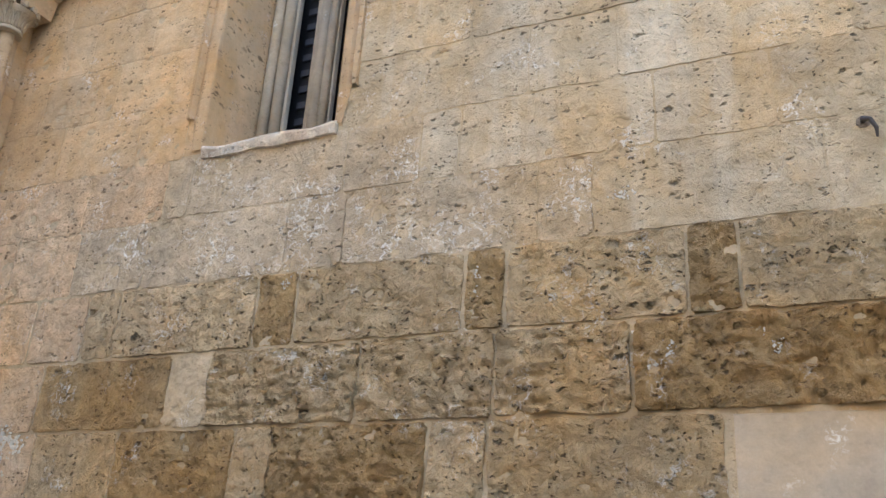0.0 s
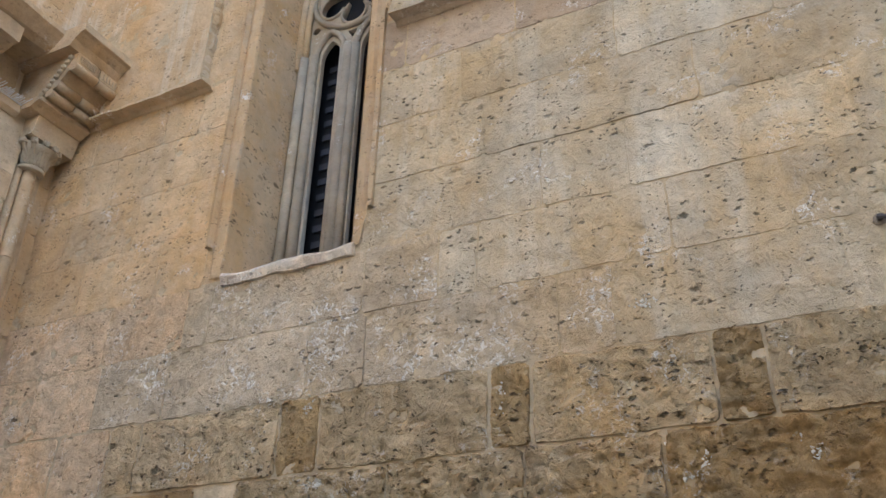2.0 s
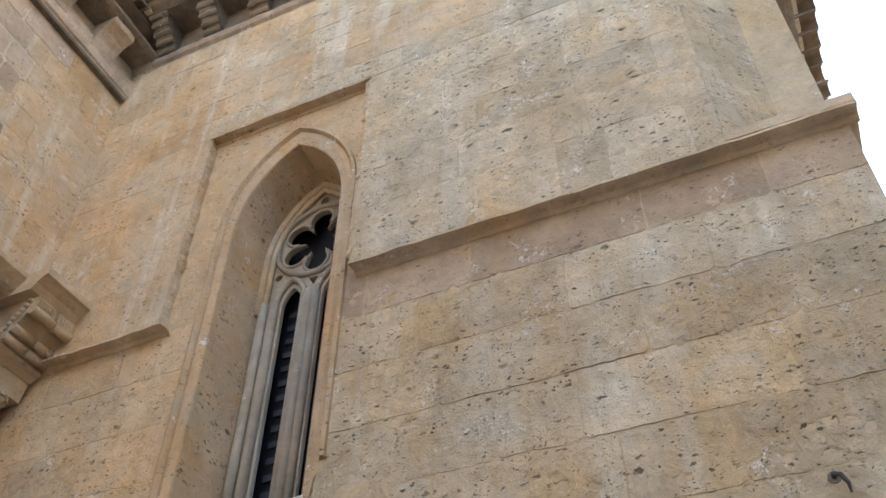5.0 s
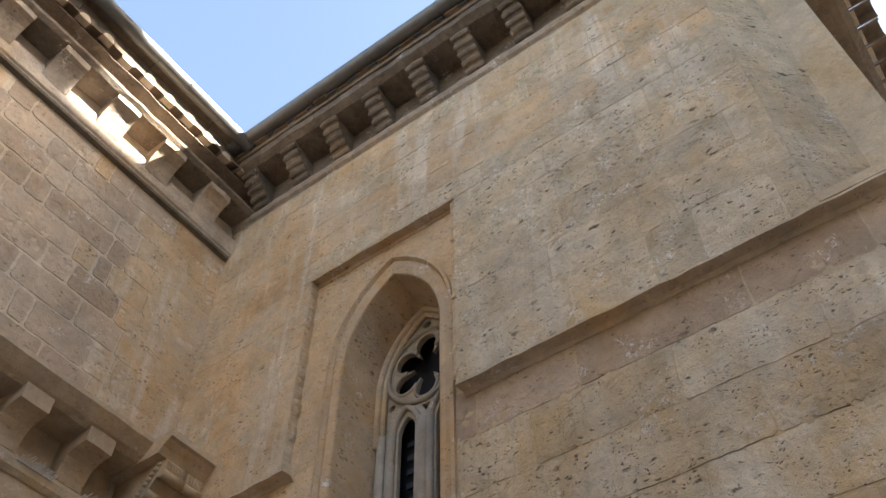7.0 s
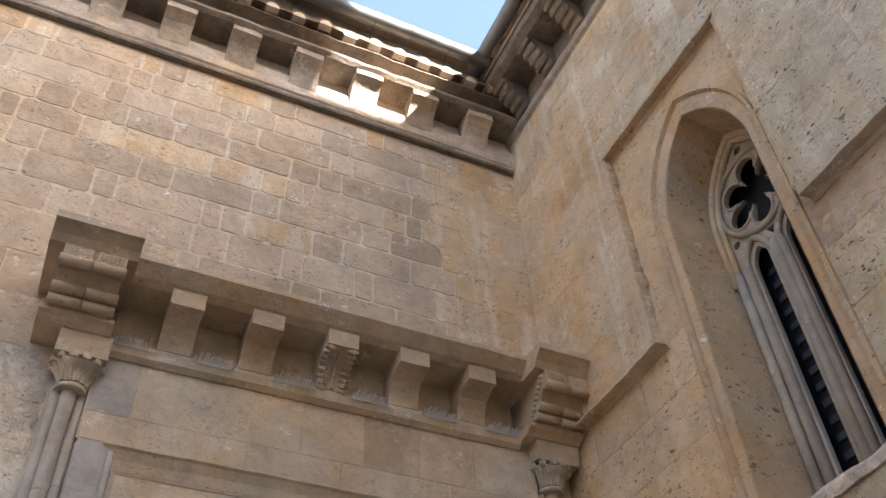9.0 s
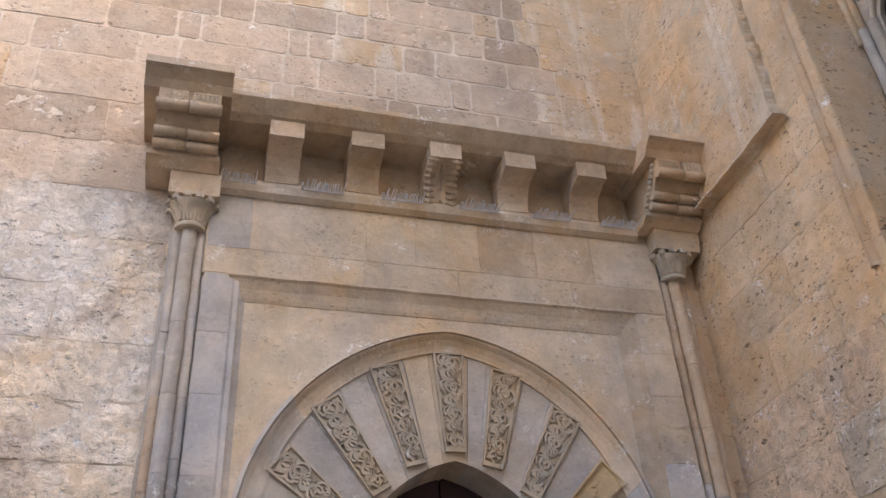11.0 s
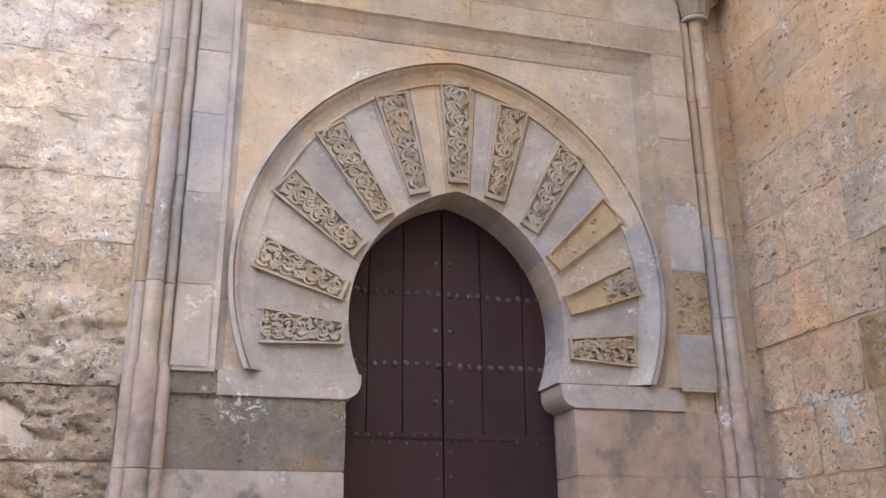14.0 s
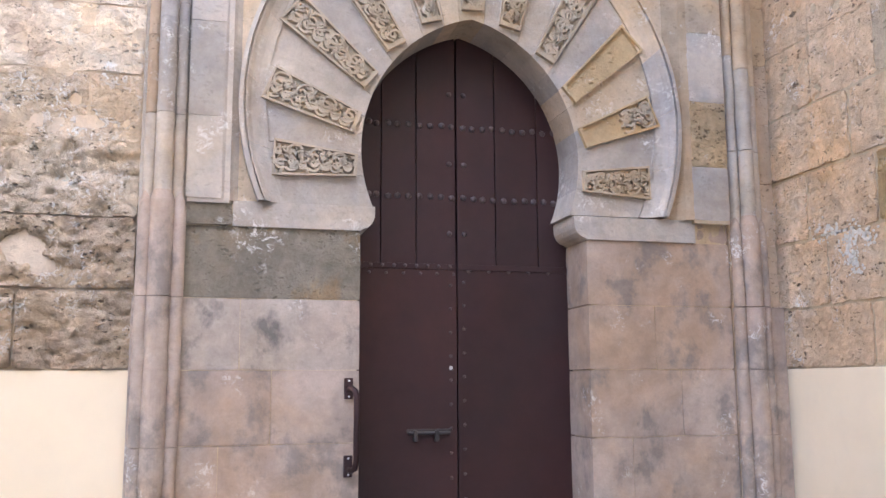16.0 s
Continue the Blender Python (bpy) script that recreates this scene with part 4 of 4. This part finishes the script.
pts = [on_b(-2.765, 1.50, H_N + 0.02), on_b(-2.752, 1.503, H_N + 0.05), on_b(-2.738, 1.49, H_N + 0.075), on_b(-2.732, 1.45, H_N + 0.085), on_b(-2.732, 1.12, H_N + 0.085), on_b(-2.738, 1.08, H_N + 0.075), on_b(-2.752, 1.068, H_N + 0.05), on_b(-2.765, 1.07, H_N + 0.02)]
part("grip", tube(bmesh.new(), pts, 0.0165, 10), MAROON, grab, smooth=True)
for z in (1.50, 1.085):
    plate_ = part("mount", rect(on_b, -2.79, -2.742, z - 0.055, z + 0.06, H_N, H_N + 0.022, 0.005), MAROON, grab)
    for dz in (-0.04, 0.045):
        part("screw", tube(bmesh.new(), [on_b(-2.765, z + dz, H_N + 0.02), on_b(-2.765, z + dz, H_N + 0.026)], 0.006, 8), STEEL, plate_)


# ---- eaves ----
def eaves(name, label, at, u0, u1, ledge, corbels, profile, width, slab, tile_z, tone, ribbed, tile_from=None, step=0.292, ledge_tone=None, slab_tone=None, plug_tone=None, tile=0.088, arch=0.9, bed=0.02, reach=0.06):
    top = thing(name, label, "eaves", kind="structure")
    if ledge:
        part("ledge", run(at, ledge, u0, u1, cuts=60, wear=0.010), ledge_tone or tone, top)
    for mid in corbels:
        wob = 0.012 * noise.noise((mid * 3.1, 2, 1))
        corbel = part("corbel", run(at, profile, mid - width / 2 + wob, mid + width / 2 + wob, cuts=3, wear=0.012), tone, top, "weathered stone corbel")
        if ribbed:
            for k in range(5):
                n, z = profile[1][0] + 0.065 * k + 0.02, profile[1][1] + 0.075 * k + 0.045
                part("rib", tube(bmesh.new(), [at(mid - width / 2 - 0.012 + wob, z, n), at(mid + wob, z + 0.004, n + 0.008), at(mid + width / 2 + 0.012 + wob, z, n)], 0.036, 8), tone, corbel)
    part("slab", run(at, slab, u0, u1, cuts=60, wear=0.016), slab_tone or tone, top, "ragged stone eaves slab")
    tile_bm = bmesh.new()
    rows = []
    for n, r in ((-0.25, 0.9 * tile), (slab[2][0] + reach, tile)):
        rows.append([(r * math.cos(a), r * math.sin(a) * arch, n) for a in (math.pi * i / 8 for i in range(9))] + [((r - 0.016) * math.cos(a), (r - 0.016) * math.sin(a) * arch, n) for a in (math.pi * i / 8 for i in range(8, -1, -1))])
        rows[-1].append(rows[-1][0])
    loft(lambda u, z, n: Vector((u, z, n)), rows, tile_bm)
    tile_bm.faces.new([v for v in tile_bm.verts if abs(v.co.z - rows[1][0][2]) < 1e-6][:18])
    tile_mesh = bpy.data.meshes.new("roof_tile")
    tile_bm.to_mesh(tile_mesh)
    tile_bm.free()
    bed_bm, deep = bmesh.new(), slab[2][0] + 0.056
    solid(bed_bm, lambda u, z, n: Vector((u, z, n)), [((tile - 0.017) * math.cos(math.pi * i / 8), (tile - 0.017) * arch * math.sin(math.pi * i / 8)) for i in range(9)], deep - 0.08, deep)
    plug_mesh = bpy.data.meshes.new("mortar_plug")
    bmesh.ops.recalc_face_normals(bed_bm, faces=bed_bm.faces)
    bed_bm.to_mesh(plug_mesh)
    bed_bm.free()
    o, ux, zx, nx = at(0, 0, 0), at(1, 0, 0) - at(0, 0, 0), at(0, 1, 0) - at(0, 0, 0), at(0, 0, 1) - at(0, 0, 0)
    u = tile_from if tile_from is not None else u0 + 0.12
    r_ = random.Random(len(name))
    while u < u1:
        ob = link("roof_tile", tile_mesh, TILE, top)
        spot = at(u, tile_z + r_.uniform(-0.008, 0.008), r_.uniform(-0.02, 0.02))
        ob.matrix_basis = Matrix(((ux.x, zx.x, nx.x, spot.x), (ux.y, zx.y, nx.y, spot.y), (ux.z, zx.z, nx.z, spot.z), (0, 0, 0, 1)))
        plug = link("mortar_plug", plug_mesh, plug_tone or PALE_MORTAR, top)
        plug.matrix_basis = ob.matrix_basis.copy()
        u += step
    part("tile_bed", rect(at, u0, u1, tile_z - 0.075, tile_z + 0.004, -0.2, slab[2][0] + bed), TILE, top, "flat clay tiles under the cover tiles")
    part("roof", solid(bmesh.new(), lambda n, z, u: at(u, z, n), [(slab[2][0] + 0.02, tile_z + 0.075), (slab[2][0] + 0.02, tile_z + 0.11), (-5.5, tile_z + 1.9), (-5.5, tile_z + 1.7)], u0 - 0.2, u1), TILE, top, "clay tile roof")
    return top


A_LEDGE = [(0.0, 9.53), (0.075, 9.54), (0.085, 9.575), (0.12, 9.60), (0.135, 9.64), (0.135, 9.67), (0.0, 9.69)]
A_CORBEL = [(0.0, 9.67), (0.11, 9.675), (0.18, 9.76), (0.27, 9.86), (0.36, 9.96), (0.40, 10.06), (0.0, 10.07)]
A_SLAB = [(0.0, 10.05), (0.42, 10.05), (0.50, 10.10), (0.51, 10.19), (0.0, 10.22)]
eave_a = eaves("eaves_east", "dark stone eaves with ribbed corbels and clay tiles", on_a, 0.0, 5.55, A_LEDGE, [0.46 + 0.572 * k for k in range(9)], A_CORBEL, 0.19, A_SLAB, 10.30, DARKSTONE, True, ledge_tone=EAVE, plug_tone=TILE)
# panel darker than the wall core, set between the corbels
part("frieze", rect(on_a, 0.0, 5.45, 9.68, 10.06, 0.0, UP + 0.006), DARKSTONE, eave_a, "dark stone between the corbels")
B_LEDGE = [(0.0, 9.10), (0.045, 9.12), (0.055, 9.16), (0.075, 9.18), (0.075, 9.42), (0.0, 9.44)]
B_CORBEL = [(0.0, 9.29), (0.075, 9.29), (0.10, 9.36), (0.13, 9.44), (0.175, 9.51), (0.235, 9.555), (0.285, 9.575), (0.285, 9.66), (0.0, 9.66)]
B_SLAB = [(0.0, 9.65), (0.285, 9.655), (0.33, 9.69), (0.33, 9.73), (0.16, 9.75), (0.14, 9.90), (0.19, 9.955), (0.33, 9.975), (0.33, 9.985), (0.0, 9.99)]
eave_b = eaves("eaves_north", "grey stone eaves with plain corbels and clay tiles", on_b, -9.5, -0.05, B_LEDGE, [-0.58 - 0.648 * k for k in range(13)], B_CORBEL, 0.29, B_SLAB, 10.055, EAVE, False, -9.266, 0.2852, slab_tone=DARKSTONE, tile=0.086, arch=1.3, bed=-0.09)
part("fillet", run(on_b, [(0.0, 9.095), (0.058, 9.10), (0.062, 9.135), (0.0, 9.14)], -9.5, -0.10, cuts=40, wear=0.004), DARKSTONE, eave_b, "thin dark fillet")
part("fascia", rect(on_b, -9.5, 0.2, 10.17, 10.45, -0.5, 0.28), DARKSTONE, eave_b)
# added edge, hidden behind the gutter, keeps the sun off the fascia
part("roof_edge", rect(on_b, -9.5, 0.2, 10.44, 10.49, -0.5, 0.50, 0.01), TILE, eave_b, "hidden clay tile edge added to shade the fascia")
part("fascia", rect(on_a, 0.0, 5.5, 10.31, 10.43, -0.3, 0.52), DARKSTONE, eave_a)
R_SLAB = [(0.0, 10.05), (0.42, 10.05), (0.50, 10.10), (0.51, 10.17), (0.0, 10.22)]
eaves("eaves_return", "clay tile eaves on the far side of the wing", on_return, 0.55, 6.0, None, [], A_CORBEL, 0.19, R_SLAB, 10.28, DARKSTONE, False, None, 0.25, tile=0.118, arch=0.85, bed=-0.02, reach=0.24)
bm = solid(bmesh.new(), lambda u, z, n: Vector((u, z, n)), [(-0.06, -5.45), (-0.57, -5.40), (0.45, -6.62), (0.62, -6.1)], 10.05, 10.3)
tagged(part("eaves_corner", bm, DARKSTONE), "dark stone slab on the chamfered corner", "eaves", kind="structure")


def gutter(name, at, u0, u1, n, z, label):
    top = thing(name, label, "gutter")
    section = [(0.085 * math.cos(a), 0.085 * math.sin(a)) for a in (math.pi + math.pi * i / 12 for i in range(13))]
    section += [(0.078 * math.cos(a), 0.078 * math.sin(a)) for a in (2 * math.pi - math.pi * i / 12 for i in range(13))]
    u, k = u0, 0
    while u < u1 - 0.1:
        e = min(u + 1.6, u1)
        channel = part("channel", run(at, [(n + a, z + b) for a, b in section], u + 0.003, e), ZINC, top, smooth=False)
        part("joint_ring", tube(bmesh.new(), [at(e, z + 0.088 * math.sin(a), n + 0.088 * math.cos(a)) for a in (math.pi + math.pi * i / 10 for i in range(11))], 0.006, 5), ZINC, channel)
        u = e
    u = u0 + 0.55
    while u < u1:
        part("bracket", tube(bmesh.new(), [at(u, z - 0.02, n + 0.086), at(u, z - 0.088, n), at(u, z - 0.05, n - 0.08), at(u, z - 0.2, n - 0.2)], 0.006, 5), IRON, top)
        u += 0.88
    return top


gutter("gutter", on_a, 0.02, 5.6, 0.615, 10.41, "grey zinc half-round gutter along the tiled eaves")
gutter("gutter", on_b, -9.5, -0.55, 0.50, 10.37, "pale zinc half-round gutter along the tiled eaves")

# ---- iron hook and lime splashes on the windowed wall ----
hook = thing("wall_hook", "rusty iron hook set in a hole in the wall", "hook")
part("shank", tube(bmesh.new(), [on_a(5.43, 3.58, -0.02), on_a(5.43, 3.585, 0.03), on_a(5.455, 3.57, 0.045), on_a(5.475, 3.53, 0.04), on_a(5.475, 3.49, 0.03)], [0.014, 0.013, 0.011, 0.009, 0.005], 8), IRON, hook)
part("socket", tube(bmesh.new(), [on_a(5.43, 3.58, -0.01), on_a(5.43, 3.58, 0.012)], 0.03, 9), DARKSTONE, hook)
CHALK = plain("lime_splash", (0.72, 0.68, 0.61), 0.9, 0.15, 40, 0.4)


def splash(at, u, z, du, dz, count, size, seed):
    """A crusty splash of lime on the stone."""
    r, bm = random.Random(seed), bmesh.new()
    for k in range(2 * count):
        t = r.random()
        x, y = u + du * t + r.gauss(0, size * 0.8), z + dz * t + r.gauss(0, size * 0.8)
        q = size * r.uniform(0.08, 0.36)
        spin = r.uniform(0, 6)
        solid(bm, at, [(x + q * r.uniform(0.4, 1.2) * math.cos(spin + a), y + q * r.uniform(0.4, 1.2) * math.sin(spin + a)) for a in (0, 0.9, 1.8, 2.7, 3.6, 4.5, 5.4)], -0.012, 0.010 + 0.004 * r.random())
    tagged(part("lime_splash", bm, CHALK), "crusty white lime splash on the stone", "stain", kind="stuff")


splash(on_a, 4.50, 2.74, 0.16, -0.17, 60, 0.028, 1)
splash(on_a, 4.46, 2.58, 0.05, 0.02, 16, 0.024, 2)
splash(on_a, 4.38, 3.39, 0.06, 0.01, 16, 0.024, 3)
splash(on_a, 2.60, 3.17, -0.02, -0.06, 14, 0.02, 4)
splash(on_a, 3.70, 3.10, -0.02, -0.14, 16, 0.018, 5)
splash(on_a, 5.00, 2.74, 0.02, -0.12, 30, 0.022, 6)
splash(on_a, 0.45, 2.41, 0.42, -0.10, 90, 0.045, 8)
splash(on_a, 0.66, 2.34, 0.08, -0.22, 60, 0.04, 9)
splash(on_b, -4.28, 2.62, 0.06, -0.12, 50, 0.03, 7)

# ---- ashlars of the windowed wall ----
SALTY = stone("salt_bloomed_ashlar", (0.51, 0.43, 0.315), (0.55, 0.475, 0.365), (0.38, 0.325, 0.255), 0.6, 0.9, 0.9, 0.8, 0.15, coarse=0.8)
rnd = random.Random(21)
COURSES = [
    (1.605, 1.97, None),
    (1.97, 2.38, [0, 0.5, 1.0, 1.614, 2.4, 2.639, 3.485, 3.774, 4.80, 6.1]),
    (2.38, 2.79, [0, 0.35, 0.946, 1.908, 2.178, 3.093, 3.80, 4.428, 5.75, 6.1]),
    (2.79, 3.205, [0, 0.764, 1.2, 1.442, 2.417, 2.671, 3.626, 3.842, 4.677, 4.894, 5.75, 6.1]),
    (3.205, 3.63, [0, 0.45, 0.997, 1.562, 2.55, 2.914, 3.987, 4.261, 5.279, 6.1]),
    (3.63, 4.035, [0, 0.45, 0.976, 1.611, 1.80, 2.872, 3.331, 3.561, 4.559, 5.083, 6.1]),
    (4.035, 4.45, [0, 0.62, 1.3, 1.70, 2.79, 3.93, 4.387, 5.446, 6.1]),
    (4.45, 4.87, [0, 0.35, 1.02, 1.70, 2.79, 3.594, 4.775, 5.155, 6.1]),
    (4.87, 5.29, [0, 0.7, 1.25, 1.70, 2.79, 3.45, 4.387, 5.2, 6.1]),
    (5.29, 5.70, [0, 0.42, 1.1, 1.42, 1.70, 2.79, 3.064, 3.8, 4.9, 5.6, 6.1]),
]
ERODED = {(2.38, 3.093), (2.38, 3.80), (2.38, 4.428), (2.38, 2.178), (2.79, 4.677), (1.97, 2.639)}
RICH = {(2.38, 0.946), (2.38, 4.428), (2.38, 5.75), (1.97, 1.614), (1.97, 2.639), (2.79, 2.417), (2.79, 3.626), (2.79, 4.677)}
for z0, z1, joints in COURSES:
    joints = joints or laid(rnd, 0, 6.1)
    for a, b in zip(joints, joints[1:]):
        if (a == 1.70 and z0 > 4) or (a > 4.75 and z0 < 2.3):
            continue
        if z0 < 3.2:
            tone, rough, cell = (OCHRE if (z0, a) in RICH else TAWNY), (0.030 if (z0, a) in ERODED else 0.015), 0.0125
            if a < 0.9:
                tone, rough = TAN, 0.014
            if (z0, a) == (2.38, 1.908):
                tone, rough = MORTAR, 0.008
        elif z0 < 3.6:
            tone, rough, cell = (TAN if a < 0.99 else SALTY if a < 4 else PALE), 0.009, 0.016
        elif z0 < 4:
            tone, rough, cell = (TAN if a < 1.2 else SALTY if a < 3 else PALE), 0.006, 0.018
        else:
            tone, rough, cell = (HONEY if a < 1.6 else ROSY if z0 > 5.2 else PALE), 0.005, 0.02
        if a < 1.3 and z0 < 4:
            rough = min(rough, 0.009)
        block(wall_a, tone, on_a, a, b, z0, z1, -0.03, 0.68 * rough if z0 < 3.2 else 0.4 * rough if z0 < 3.6 else 0.0025, rough, cell, rnd.uniform(0.008, 0.013) if z0 < 3.2 else rnd.uniform(0.002, 0.006) if z0 < 3.6 else rnd.uniform(0.003, 0.008) if a > 1.3 else 0.002, 0.0 if z0 < 3.2 else rnd.uniform(0.0, 0.002), "stone", 0.010, -0.15 if z0 < 3.2 else 0.16 if 3.2 < z0 < 3.6 and a < 3.5 else 0.2 if z0 > 5.2 and a > 2.7 else 0.04)

levels = [5.695, 6.20, 6.60, 7.00, 7.41, 7.82, 8.10, 8.40, 8.68, 8.97, 9.25, 9.54]
for z0, z1 in zip(levels, levels[1:]):
    spans = [(0, 5.45)] if z0 > 7.8 else [(0, 1.42), (2.97, 5.45)]
    for s, e in spans:
        joints = laid(rnd, s, e, *(((0.5, 0.95), (0.22, 0.36)) if z0 < 7.8 else ((0.38, 0.66), (0.2, 0.3))))
        for a, b in zip(joints, joints[1:]):
            tone = WARM if a < 1.3 or z0 > 8.0 and rnd.random() < 0.8 else PALE
            block(wall_a, tone, on_a, a, b, z0, z1, 0.02, UP, 0.005, 0.025, 0.001 if a < 1.3 else rnd.uniform(0.003, 0.007), 0.001 if a < 1.3 else rnd.uniform(0.0, 0.003), "stone", 0.004 if a < 1.3 else 0.008, 0.2 if z0 < 7.8 and a > 2.9 else -0.05)
    joints = [0.0, rnd.uniform(0.35, 0.6), 0.92]
    for a, b in zip(joints, joints[1:]):
        block(wall_a, PALE, on_chamfer, a, b, z0, z1, -0.03, 0.0, 0.004, 0.09, 0.0008, 0.001)
    joints = laid(rnd, 0.6, 5.9, (0.5, 0.95), (0.22, 0.36))
    for a, b in zip(joints, joints[1:]):
        block(wall_a, PALE, on_return, a, b, z0, z1, -0.03, 0.0, 0.004, 0.12, 0.002, 0.002)

# ---- ashlars of the portal wall ----
levels = [1.605, 2.02, 2.41, 2.82, 3.21, 3.60, 3.97, 4.36, 4.75, 5.12, 5.52, 5.92, 6.31, 6.73, 7.06, 7.37, 7.66, 7.96, 8.25, 8.54, 8.82, 9.10]
for z0, z1 in zip(levels, levels[1:]):
    end = 0.0 if z0 > 6.1 else (-4.10 if z0 > 5.3 else -3.90)
    joints = laid(rnd, -6.9, end, *(((0.55, 1.0), (0.22, 0.4)) if z0 < 6.0 else ((0.4, 0.8), (0.16, 0.3))))
    for a, b in zip(joints, joints[1:]):
        if z0 < 4.7:
            tone = RUBBLE if z0 < 2.4 else rnd.choice((CRUST, CRUST, WASHED)) if z0 < 3.3 else WASHED
            rough, cell, gap, sink = 0.024 if z0 < 2.8 else 0.012, 0.016, rnd.uniform(0.002, 0.008), 0.002
        elif z0 < 6.3:
            tone, rough, cell, gap, sink = (WASHED if z0 < 5.1 else rnd.choice((WASHED, ROSY)) if z0 < 5.5 else ROSY), 0.008, 0.02, rnd.uniform(0.001, 0.004), rnd.uniform(0.001, 0.004)
        elif a > -1.25:
            tone, rough, cell, gap, sink = WARM, 0.005, 0.03, 0.001, 0.001
        else:
            tone, rough, cell, gap, sink = rnd.choice((ROSY, ROSY, ROSY, ROSY, WARM)), 0.004, 0.03, rnd.uniform(0.007, 0.016), 0.001
        block(wall_b, tone, on_b, a, b, z0, z1, -0.03, 1.0 * rough if rough > 0.015 else -0.001 if z0 < 6.3 else 0.0005, rough, cell, gap, sink, "stone", 0.010, 0.10 if z0 < 6.3 else -0.05)
z = 1.99
while z < 5.6:
    block(wall_b, ROSY if z < 3.4 else WARM, on_b, -0.15, 0.0, z, min(z + 0.4, 5.6), -0.03, 0.012, 0.008, 0.05, 0.001, 0.002)
    z += 0.4
